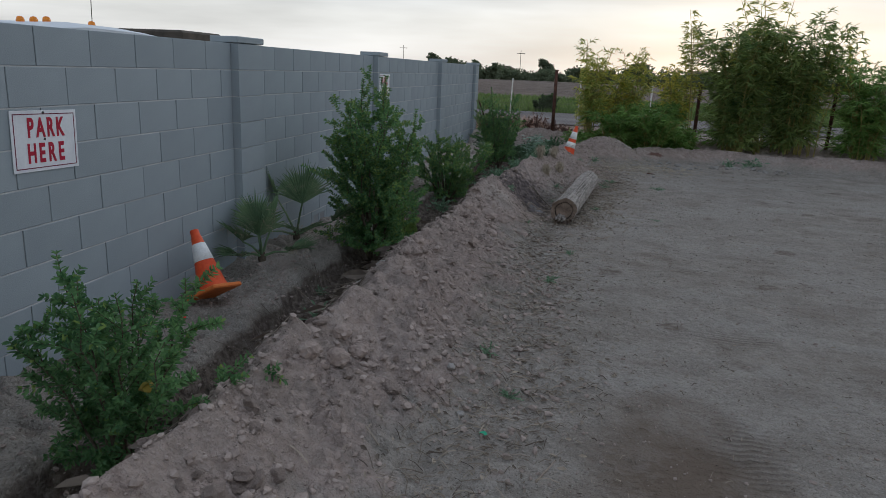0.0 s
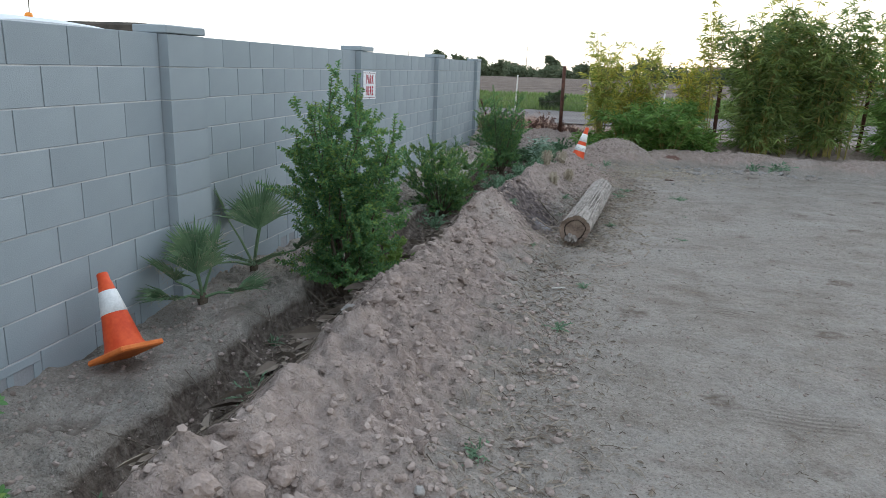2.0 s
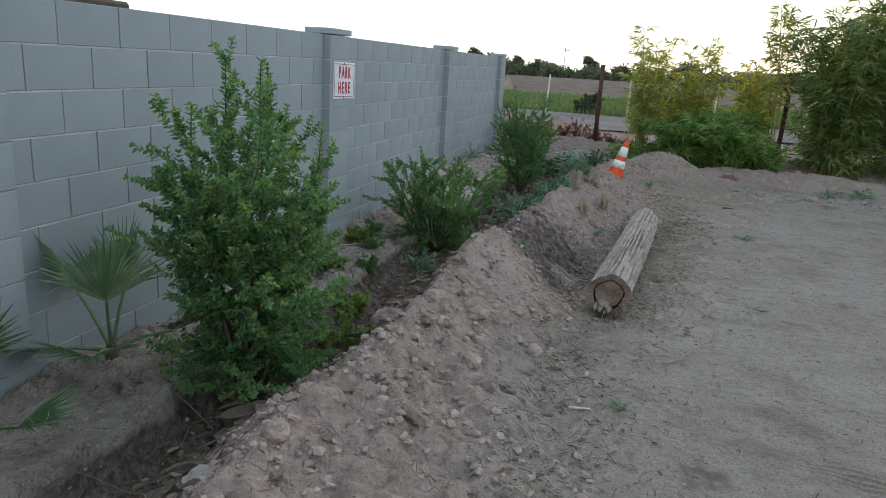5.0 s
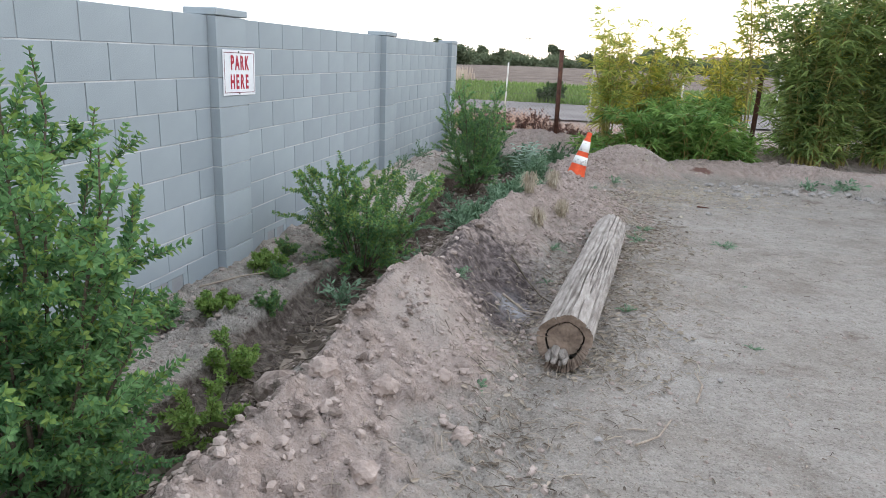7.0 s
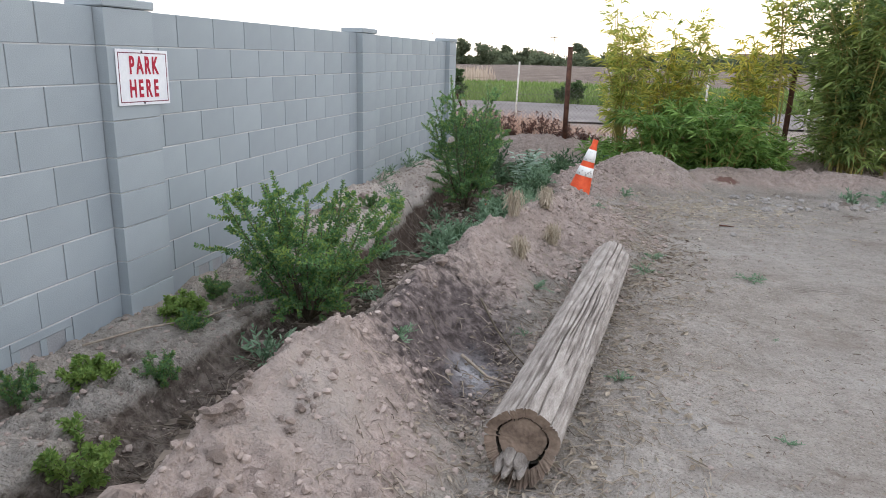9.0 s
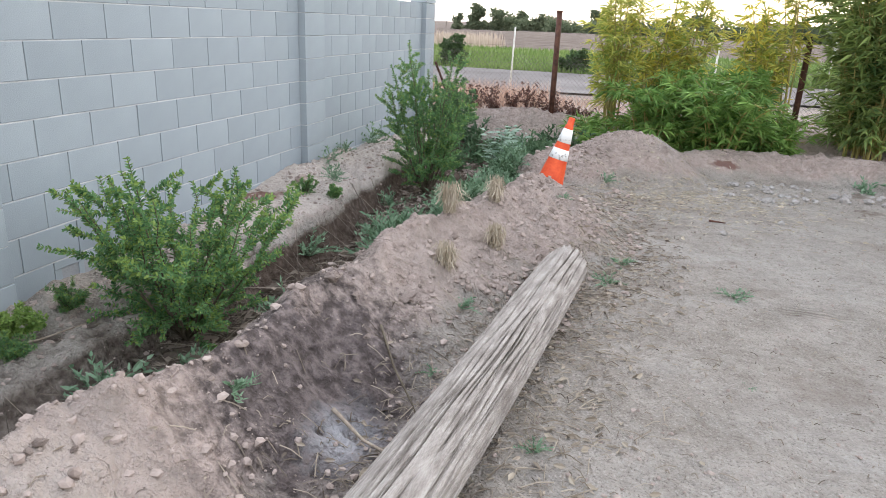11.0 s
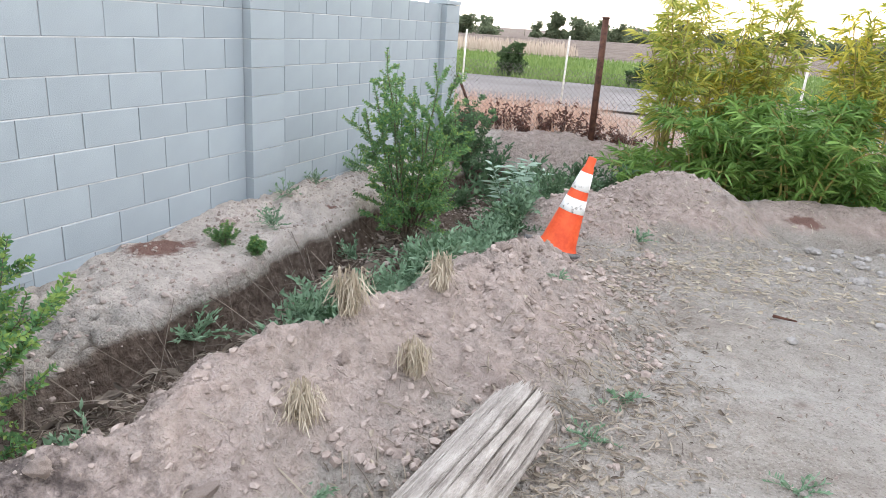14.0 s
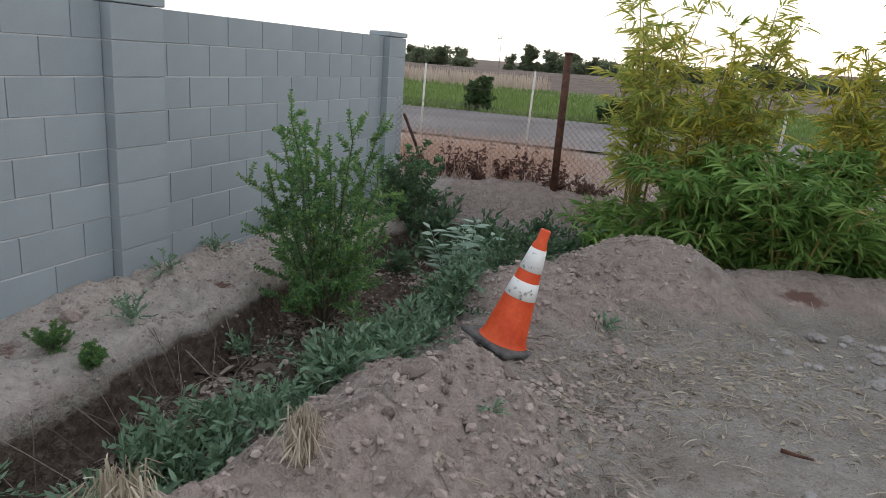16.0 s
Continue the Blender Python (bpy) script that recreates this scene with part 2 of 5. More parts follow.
def ground_material():
    m = bpy.data.materials.new("dirt")
    m.use_nodes = True
    n, l = m.node_tree.nodes, m.node_tree.links
    b = n["Principled BSDF"]
    b.inputs["Roughness"].default_value = 0.97
    b.inputs["Specular IOR Level"].default_value = 0.15
    pos = n.new("ShaderNodeTexCoord").outputs["Object"]

    def tex(scale, detail=6, rough=0.6):
        t = n.new("ShaderNodeTexNoise")
        t.inputs["Scale"].default_value, t.inputs["Detail"].default_value, t.inputs["Roughness"].default_value = scale, detail, rough
        l.new(pos, t.inputs[0])
        return t.outputs[0]

    def ramp(src, a, bb, c=0.0, d=1.0):
        r = n.new("ShaderNodeMapRange")
        r.inputs[1].default_value, r.inputs[2].default_value, r.inputs[3].default_value, r.inputs[4].default_value = a, bb, c, d
        l.new(src, r.inputs[0])
        return r.outputs[0]

    def math_node(op, a, bb):
        q = n.new("ShaderNodeMath")
        q.operation = op
        for i, v in enumerate((a, bb)):
            if isinstance(v, (int, float)):
                q.inputs[i].default_value = v
            else:
                l.new(v, q.inputs[i])
        return q.outputs[0]

    def blend(fac, a, c):
        q = n.new("ShaderNodeMix")
        q.data_type = "RGBA"
        l.new(fac, q.inputs[0])
        for i, v in ((6, a), (7, c)):
            if isinstance(v, tuple):
                q.inputs[i].default_value = (*v, 1)
            else:
                l.new(v, q.inputs[i])
        return q.outputs[2]

    n_big, n_mid, n_small, n_fine = tex(0.7), tex(3.5), tex(18), tex(90, 3)
    col = blend(ramp(n_mid, 0.3, 0.7), (0.27, 0.237, 0.20), (0.42, 0.375, 0.327))
    col = blend(ramp(n_big, 0.42, 0.62, 0, 0.65), col, (0.42, 0.385, 0.345))
    col = blend(ramp(n_small, 0.45, 0.75, 0, 0.5), col, (0.17, 0.14, 0.115))
    col = blend(ramp(n_fine, 0.55, 0.70, 0, 0.75), col, (0.48, 0.44, 0.40))
    col = blend(ramp(n_fine, 0.44, 0.3, 0, 0.75), col, (0.15, 0.12, 0.10))
    sep = n.new("ShaderNodeSeparateXYZ")
    l.new(pos, sep.inputs[0])
    X, Y, Z = sep.outputs[0], sep.outputs[1], sep.outputs[2]

    def spot(cx, cy, rx, ry, soft=0.35):
        dx = math_node("DIVIDE", math_node("SUBTRACT", X, cx), rx)
        dy = math_node("DIVIDE", math_node("SUBTRACT", Y, cy), ry)
        d = math_node("SQRT", math_node("ADD", math_node("MULTIPLY", dx, dx), math_node("MULTIPLY", dy, dy)), 0)
        d = math_node("ADD", d, ramp(n_small, 0.2, 0.8, -0.3, 0.3))
        d = math_node("ADD", d, ramp(n_mid, 0.2, 0.8, -0.3, 0.3))
        return ramp(d, 1.0, 1.0 - soft, 0, 1)

    warp = n.new("ShaderNodeVectorMath")
    warp.operation = "MULTIPLY_ADD"
    wn3 = n.new("ShaderNodeTexNoise")
    wn3.inputs["Scale"].default_value = 9
    l.new(pos, wn3.inputs[0])
    l.new(wn3.outputs["Color"], warp.inputs[0])
    warp.inputs[1].default_value = (0.2, 0.2, 0.2)
    l.new(pos, warp.inputs[2])
    cr = n.new("ShaderNodeTexVoronoi")
    cr.feature = "DISTANCE_TO_EDGE"
    cr.inputs["Scale"].default_value = 6.5
    l.new(warp.outputs[0], cr.inputs["Vector"])
    crack = math_node("MULTIPLY", math_node("MULTIPLY", ramp(cr.outputs["Distance"], 0.04, 0.005), ramp(n_small, 0.46, 0.6)), math_node("MULTIPLY", ramp(n_mid, 0.5, 0.62), ramp(Z, 0.08, 0.16)))
    col = blend(math_node("MULTIPLY", crack, 0.7), col, (0.10, 0.08, 0.066))
    dug = math_node("MULTIPLY", ramp(math_node("ADD", Z, ramp(n_mid, 0.3, 0.7, -0.06, 0.06)), 0.04, 0.13), ramp(n_mid, 0.2, 0.7, 0.35, 0.85))
    col = blend(dug, col, blend(ramp(n_small, 0.35, 0.65), (0.29, 0.213, 0.18), (0.53, 0.42, 0.372)))
    scuff = n.new("ShaderNodeTexNoise")
    scuff.inputs["Scale"].default_value, scuff.inputs["Detail"].default_value = 1.0, 5
    smap = n.new("ShaderNodeMapping")
    smap.inputs["Scale"].default_value, smap.inputs["Rotation"].default_value = (1.3, 3.2, 1), (0, 0, 0.5)
    l.new(pos, smap.inputs[0])
    l.new(smap.outputs[0], scuff.inputs[0])
    col = blend(math_node("MULTIPLY", ramp(scuff.outputs[0], 0.55, 0.68, 0, 0.4), ramp(X, -1.6, -0.9)), col, (0.215, 0.175, 0.145))
    col = blend(math_node("MULTIPLY", ramp(scuff.outputs[0], 0.44, 0.34, 0, 0.3), ramp(X, -1.6, -0.9)), col, (0.45, 0.42, 0.385))
    # damp soil in the trench bottom
    wet = math_node("MULTIPLY", ramp(math_node("ADD", math_node("ADD", Z, ramp(Y, 11.5, 13.0, 0.0, -0.06)), ramp(n_mid, 0.3, 0.7, -0.03, 0.03)), -0.03, -0.07), ramp(X, -2.2, -2.6))
    floor = blend(ramp(Y, 11.0, 12.3), blend(ramp(n_small, 0.4, 0.65), (0.125, 0.098, 0.08), (0.25, 0.21, 0.178)), blend(ramp(n_small, 0.4, 0.65), (0.085, 0.060, 0.047), (0.165, 0.125, 0.098)))
    col = blend(wet, col, floor)
    # pale dry sand on the shelf by the wall
    sand = math_node("MULTIPLY", math_node("MULTIPLY", ramp(X, -3.22, -3.3), ramp(Z, 0.02, 0.06)), ramp(Y, 8.5, 12.5, 0.3, 1.0))
    col = blend(math_node("MULTIPLY", sand, ramp(n_small, 0.3, 0.6, 0.5, 1.0)), col, (0.54, 0.475, 0.42))
    # burnt soil and ash, brick dust, reddish earth
    col = blend(spot(-2.02, 10.62, 0.46, 0.85, 0.45), col, blend(ramp(n_small, 0.4, 0.62), (0.085, 0.068, 0.063), (0.215, 0.175, 0.165)))
    col = blend(math_node("MULTIPLY", spot(-1.87, 10.5, 0.17, 0.30, 0.7), ramp(n_small, 0.3, 0.5)), col, (0.40, 0.39, 0.40))
    col = blend(spot(-2.2, 9.45, 0.3, 0.42, 0.8), col, (0.44, 0.375, 0.33))
    for cx, cy, rx, ry in ((-3.82, 13.24, 0.17, 0.26), (-3.55, 14.69, 0.12, 0.12), (0.0, 16.57, 0.16, 0.07)):
        col = blend(spot(cx, cy, rx, ry), col, (0.20, 0.118, 0.096))
    # dark damp stain where tyres scuffed the lot
    col = blend(spot(-0.75, 4.6, 0.55, 0.9, 0.8), col, (0.20, 0.155, 0.12))
    # scuffed dark marks and tyre treads pressed into the lot
    mk = n.new("ShaderNodeTexVoronoi")
    mk.inputs["Scale"].default_value = 2.3
    mwarp = n.new("ShaderNodeVectorMath")
    mwarp.operation = "MULTIPLY_ADD"
    mwarp.inputs[1].default_value = (0.28, 0.12, 0.2)
    l.new(wn3.outputs["Color"], mwarp.inputs[0])
    l.new(pos, mwarp.inputs[2])
    l.new(mwarp.outputs[0], mk.inputs["Vector"])
    mcol = n.new("ShaderNodeSeparateColor")
    l.new(mk.outputs["Color"], mcol.inputs[0])
    size = ramp(mcol.outputs[0], 0.2, 1.0, 0.0, 0.3)
    mark = ramp(math_node("SUBTRACT", size, mk.outputs["Distance"]), 0.0, 0.12)
    col = blend(math_node("MULTIPLY", math_node("MULTIPLY", mark, ramp(n_small, 0.35, 0.6, 0.25, 0.8)), math_node("MULTIPLY", ramp(X, -1.5, -0.9), ramp(Y, 17.0, 16.0))), col, (0.16, 0.125, 0.10))
    tread = None
    for cx, cy, rx, ry in ((-0.25, 6.4, 0.32, 0.18), (-0.45, 4.9, 0.22, 0.4), (-0.35, 8.0, 0.25, 0.15), (0.15, 12.49, 0.3, 0.12)):
        q = spot(cx, cy, rx, ry, 0.8)
        tread = q if tread is None else math_node("MAXIMUM", tread, q)
    wv = n.new("ShaderNodeTexWave")
    wv.bands_direction = "Y"
    wv.inputs["Scale"].default_value, wv.inputs["Distortion"].default_value, wv.inputs["Detail"].default_value = 7.0, 3.0, 2.0
    l.new(pos, wv.inputs[0])
    tread = math_node("MULTIPLY", tread, ramp(wv.outputs["Fac"], 0.35, 0.75))
    col = blend(math_node("MULTIPLY", tread, 0.5), col, (0.15, 0.12, 0.095))
    # the country behind the fence
    wob = ramp(n_big, 0.2, 0.8, -1.2, 1.2)
    yy = math_node("ADD", Y, wob)
    col = blend(ramp(yy, 30.4, 32.0), col, blend(ramp(n_big, 0.35, 0.65), (0.13, 0.19, 0.055), (0.22, 0.27, 0.10)))
    col = blend(ramp(yy, 50, 55), col, blend(ramp(n_big, 0.35, 0.65), (0.13, 0.10, 0.083), (0.21, 0.165, 0.135)))
    # pinkish dry soil along the fence
    col = blend(spot(-4.3, 20.3, 2.2, 2.2, 0.5), col, (0.40, 0.29, 0.235))
    l.new(col, b.inputs["Base Color"])
    vo = n.new("ShaderNodeTexVoronoi")
    vo.inputs["Scale"].default_value = 26
    l.new(pos, vo.inputs["Vector"])
    h = math_node("ADD", math_node("MULTIPLY", n_small, 1.0), math_node("MULTIPLY", n_fine, 0.6))
    h = math_node("SUBTRACT", h, math_node("MULTIPLY", vo.outputs["Distance"], 0.5))
    h = math_node("SUBTRACT", h, math_node("MULTIPLY", crack, 0.8))
    bp = n.new("ShaderNodeBump")
    h = math_node("SUBTRACT", h, math_node("MULTIPLY", tread, 0.5))
    bp.inputs["Strength"].default_value, bp.inputs["Distance"].default_value = 1.0, 0.045
    l.new(h, bp.inputs["Height"])
    l.new(bp.outputs[0], b.inputs["Normal"])
    return m


dirt = ground_material()


# ---- mesh building ----
CLOD_FACES = [(0, 8, 4), (0, 4, 1), (0, 1, 6), (0, 6, 10), (0, 10, 8), (3, 5, 9), (3, 9, 11), (3, 11, 7), (3, 7, 2), (3, 2, 5), (8, 10, 2), (8, 2, 5), (8, 5, 4), (4, 5, 9), (4, 9, 1), (1, 9, 11), (1, 11, 6), (6, 11, 7), (6, 7, 10), (10, 7, 2)]


def clod_shapes(count):
    """Angular lumps of dry soil, each an uneven twelve-cornered body."""
    rng, k, out = random.Random(23), 0.618, []
    corners = [Vector(p) for a in (1, -1) for b in (k, -k) for p in ((0, a, b),)] + [Vector(p) for a in (1, -1) for b in (k, -k) for p in ((a, b, 0),)] + [Vector(p) for a in (k, -k) for b in (1, -1) for p in ((a, 0, b),)]
    for _ in range(count):
        turn = Euler((rng.uniform(0, 6), rng.uniform(0, 6), rng.uniform(0, 6))).to_matrix()
        sx, sy = rng.uniform(0.65, 1.3), rng.uniform(0.65, 1.3)
        q = [turn @ p * 0.85 * rng.uniform(0.62, 1.22) for p in corners]
        out.append([(p.x * sx, p.y * sy, p.z) for p in q])
    return out


CLOD_SHAPES = clod_shapes(60)


class Geo:
    """Gathers vertices and faces for one mesh."""

    def __init__(self):
        self.v, self.f, self.n = [], [], 0

    def add(self, verts, faces):
        k = self.n
        self.v.extend(tuple(p) for p in verts)
        self.f.extend(tuple(i + k for i in q) for q in faces)
        self.n += len(verts)

    def box(self, lo, hi, bevel=0.0):
        (x0, y0, z0), (x1, y1, z1) = lo, hi
        if not bevel:
            self.add([(x, y, z) for z in (z0, z1) for y in (y0, y1) for x in (x0, x1)], [(0, 2, 3, 1), (4, 5, 7, 6), (0, 1, 5, 4), (2, 6, 7, 3), (0, 4, 6, 2), (1, 3, 7, 5)])
            return
        bm = bmesh.new()
        bmesh.ops.create_cube(bm, size=1)
        for v in bm.verts:
            v.co = Vector(((x0 + x1) / 2 + v.co.x * (x1 - x0), (y0 + y1) / 2 + v.co.y * (y1 - y0), (z0 + z1) / 2 + v.co.z * (z1 - z0)))
        bmesh.ops.bevel(bm, geom=bm.edges[:], offset=bevel, segments=1, affect="EDGES")
        bm.verts.index_update()
        self.add([v.co[:] for v in bm.verts], [[v.index for v in q.verts] for q in bm.faces])
        bm.free()

    def tube(self, pts, radii, sides=6, cap=True):
        pts = [Vector(p) for p in pts]
        rings = []
        for i, p in enumerate(pts):
            d = (pts[min(i + 1, len(pts) - 1)] - pts[max(i - 1, 0)])
            d = d.normalized() if d.length > 1e-9 else Vector((0, 0, 1))
            a = d.orthogonal().normalized() if i == 0 else (rings[-1][1] - d * rings[-1][1].dot(d)).normalized()
            rings.append((p, a, d.cross(a), radii[i] if hasattr(radii, "__len__") else radii))
        verts = [p + (a * math.cos(2 * math.pi * k / sides) + c * math.sin(2 * math.pi * k / sides)) * r for p, a, c, r in rings for k in range(sides)]
        faces = [(i * sides + k, i * sides + (k + 1) % sides, (i + 1) * sides + (k + 1) % sides, (i + 1) * sides + k) for i in range(len(pts) - 1) for k in range(sides)]
        if cap:
            faces += [tuple(reversed(range(sides))), tuple((len(pts) - 1) * sides + k for k in range(sides))]
        self.add(verts, faces)

    def leaf(self, base, d, length, width, rng, droop=0.15, long=False):
        d = Vector(d).normalized()
        side = d.cross(Vector((rng.uniform(-1, 1), rng.uniform(-1, 1), rng.uniform(0.2, 1.2))))
        side = side.normalized() if side.length > 1e-6 else d.orthogonal().normalized()
        up = side.cross(d)
        b = Vector(base)
        if long:
            g = Vector((0, 0, -1)) * droop * length
            v = [b, b + d * length * 0.28 + side * width * 0.5 + g * 0.1, b + d * length * 0.28 - side * width * 0.5 + g * 0.1,
                 b + d * length * 0.62 + side * width * 0.38 + g * 0.45, b + d * length * 0.62 - side * width * 0.38 + g * 0.45, b + d * length + g]
            self.add(v, [(0, 2, 1), (1, 2, 4, 3), (3, 4, 5)])
        else:
            m1, m2, tip = b + d * length * 0.35, b + d * length * 0.75 - up * droop * length * 0.5, b + d * length - up * droop * length
            v = [b, m1 + side * width * 0.5 + up * width * 0.16, m2 + side * width * 0.36 + up * width * 0.1, tip, m2 - side * width * 0.36 + up * width * 0.1, m1 - side * width * 0.5 + up * width * 0.16]
            self.add(v, [(0, 3, 2, 1), (0, 5, 4, 3)])

    def clod(self, c, r, rng, flat=0.75):
        shape = rng.choice(CLOD_SHAPES)
        self.add([(c[0] + x * r, c[1] + y * r, c[2] + z * r * flat) for x, y, z in shape], CLOD_FACES)

    def mesh(self, name, mat, smooth=False):
        me = bpy.data.meshes.new(name)
        me.from_pydata([tuple(p) for p in self.v], [], self.f)
        me.materials.append(mat)
        if smooth:
            me.polygons.foreach_set("use_smooth", [True] * len(me.polygons))
        me.update()
        return me


def part(name, geo, mat, parent, label="", smooth=False, kind=""):
    me = geo.mesh(name, mat, smooth) if isinstance(geo, Geo) else geo
    ob = new(name, me)
    ob.parent = parent
    return tagged(ob, label, "", "", kind)


def thing(name, m, label, category, group="", kind=""):
    ob = new(name)
    ob.empty_display_size = 0.1
    ob.matrix_world = m
    return tagged(ob, label, category, group, kind)


# ---- ground shape ----
def lattice_noise(x, y, size, seed):
    u, v = x / size, y / size
    iu, iv = np.floor(u).astype(np.int64), np.floor(v).astype(np.int64)
    fu, fv = u - iu, v - iv
    fu, fv = fu * fu * (3 - 2 * fu), fv * fv * (3 - 2 * fv)

    def h(a, b):
        k = (a * 374761393 + b * 668265263 + seed * 974711) & 0x7FFFFFFF
        k = ((k ^ (k >> 13)) * 1274126177) & 0x7FFFFFFF
        k = k ^ (k >> 16)
        return (k & 0xFFFF) / 65535.0

    return ((h(iu, iv) * (1 - fu) + h(iu + 1, iv) * fu) * (1 - fv) + (h(iu, iv + 1) * (1 - fu) + h(iu + 1, iv + 1) * fu) * fv) * 2 - 1


def step(a, b, x):
    t = np.clip((x - a) / (b - a), 0, 1)
    return t * t * (3 - 2 * t)


def broken(x, y, size, seed):
    """Angular lumps: each cell a tilted chip with its own height, parted by narrow gaps."""
    u, v = x / size, y / size
    iu, iv = np.floor(u).astype(np.int64), np.floor(v).astype(np.int64)
    f1, f2 = np.full(u.shape, 9.0), np.full(u.shape, 9.0)
    high = np.zeros(u.shape)

    def h(a, b, k):
        q = (a * 73856093 + b * 19349663 + (seed + k) * 83492791) & 0x7FFFFFFF
        q = ((q ^ (q >> 13)) * 1274126177) & 0x7FFFFFFF
        return ((q ^ (q >> 16)) & 0xFFFF) / 65535.0

    for da in (-1, 0, 1):
        for db in (-1, 0, 1):
            a, b = iu + da, iv + db
            ex, ey = u - a - h(a, b, 1), v - b - h(a, b, 2)
            d = np.sqrt(ex * ex + ey * ey)
            chip = h(a, b, 3) + (h(a, b, 4) - 0.5) * ex * 1.2 + (h(a, b, 5) - 0.5) * ey * 1.2
            near = d < f1
            f2 = np.where(near, f1, np.minimum(f2, d))
            high = np.where(near, chip, high)
            f1 = np.where(near, d, f1)
    return high * np.clip((f2 - f1) / 0.25, 0, 1)


CREST_Y = [0, 3.4, 5, 6, 6.9, 8.0, 8.6, 9.85, 10.6, 11.3, 11.85, 12.5, 13.15, 13.95, 14.3, 14.6]
CREST_X = [-2.6, -2.58, -2.52, -2.5, -2.5, -2.48, -2.45, -2.35, -2.28, -2.2, -2.1, -1.95, -1.75, -1.72, -1.7, -1.7]
CREST_Z = [0.3, 0.36, 0.38, 0.36, 0.36, 0.31, 0.35, 0.42, 0.34, 0.38, 0.44, 0.40, 0.42, 0.35, 0.14, 0.03]
FOOT_Y = [0, 4.5, 5.2, 7.5, 9.5, 10.2, 11.5, 12.2, 12.9, 13.7, 14.3]
FOOT_X = [-1.7, -1.75, -1.55, -1.65, -1.75, -1.72, -1.6, -1.2, -0.95, -0.95, -1.2]
EDGE_Y = [0, 5, 6.3, 7.3, 8, 9.5, 10.6, 12, 13, 13.3, 13.9, 14.6, 15.5, 17]
EDGE_X = [-3.35, -3.3, -3.29, -3.42, -3.4, -3.3, -3.38, -3.3, -3.22, -3.2, -3.33, -3.35, -3.4, -3.4]
SHELF_Y = [0, 6, 7, 9, 10.6, 12, 13, 14, 15.5, 17]
SHELF_Z = [0.04, -0.01, 0.03, 0.0, -0.03, 0.0, 0.12, 0.14, 0.12, 0.12]


def ground_z(x, y, fine=True):
    x, y = np.asarray(x, float), np.asarray(y, float)
    y = y - 0.19 * step(11.3, 12.6, y)
    wob = lattice_noise(x, y, 0.55, 3) * 0.08 + lattice_noise(x, y, 0.22, 4) * 0.045
    cx, cz = np.interp(y, CREST_Y, CREST_X), np.interp(y, CREST_Y, CREST_Z)
    fx, ex, sz = np.interp(y, FOOT_Y, FOOT_X), np.interp(y, EDGE_Y, EDGE_X), np.interp(y, SHELF_Y, SHELF_Z)
    xx = x + wob
    s = np.clip((xx - cx) / (fx - cx), 0, 1)
    outer = cz * (1 - s) ** 1.15
    floor_x = np.minimum(cx - 0.58, -2.6)
    s2 = np.clip((cx - xx) / (cx - floor_x), 0, 1)
    inner = cz - (cz + 0.20) * s2 ** 1.1
    z = np.where(xx > cx, outer, inner)
    shelf = sz + 0.03 * lattice_noise(x, y, 0.5, 9)
    k = step(ex + 0.10, ex - 0.01, x + wob * 0.9)
    z = z * (1 - k) + shelf * k
    # hollow with the ash
    z = z - 0.13 * np.exp(-((x + 1.9) / 0.27) ** 2 - ((y - 10.6) / 0.5) ** 2) + 0.07 * np.exp(-((x + 2.22) / 0.3) ** 2 - ((y - 9.45) / 0.4) ** 2)
    # far mound and the low ridge before the bamboo
    m1 = -0.3 + 0.75 * np.exp(-(((x + 1.05) / 0.95) ** 2) - ((y - 16.2) / 0.68) ** 2)
    m2 = -0.3 + 0.62 * np.exp(-(((x + 1.7) / 0.72) ** 2) - ((y - 15.5) / 0.65) ** 2)
    ridge = -0.3 + (0.50 + 0.07 * lattice_noise(x, y, 1.3, 5)) * np.exp(-((y - 16.65 - 0.12 * np.sin(x * 1.3)) / 0.62) ** 2) * step(-1.6, -0.4, x)
    z = np.maximum(z, np.maximum(m1, np.maximum(m2, ridge)))
    # ditch under the bamboo, then the bank at the fence line
    back = step(16.9, 17.3, y)
    z = z * (1 - back) + back * (-0.12 + 0.42 * step(17.25, 18.1, y) - 0.22 * step(18.6, 23, y))
    bank = 0.12 * np.exp(-(((x + 2.6) / 0.9) ** 2) - ((y - 17.9) / 0.35) ** 2)
    z = z + bank
    # nothing but a flat yard behind the wall
    z = np.where((x < -4.1) & (y < 18.4), 0.0, z)
    # mounds far off
    far = step(62, 75, y) * (1 - step(112, 128, y))
    z = z + far * 0.55 * np.clip(lattice_noise(x, y, 16, 31) + 0.25, 0, 1)
    near = step(20, 17.5, y)
    disturbed = np.clip(step(0.35, -0.35, xx - fx) + step(15.0, 15.6, y), 0, 1) * near
    amp = 0.25 + 0.75 * disturbed
    z = z + amp * near * (0.028 * lattice_noise(x, y, 0.28, 11) + 0.022 * lattice_noise(x, y, 0.13, 12))
    if fine:
        z = z + amp * near * (0.032 * (np.abs(lattice_noise(x, y, 0.085, 13)) - 0.4) * (0.3 + step(-0.3, 0.5, lattice_noise(x, y, 0.6, 15))) + 0.008 * lattice_noise(x, y, 0.05, 14))
        lumpy = disturbed * near * step(-0.45, 0.35, lattice_noise(x, y, 0.75, 16))
        z = z + lumpy * (0.040 * (broken(x, y, 0.12, 17) - 0.3) + 0.022 * (broken(x, y, 0.055, 18) - 0.3))
        z = z + (1 - disturbed) * near * (0.012 * lattice_noise(x, y, 0.9, 21) - 0.030 * np.maximum(0, lattice_noise(x, y, 0.16, 22) - 0.4))
    return z


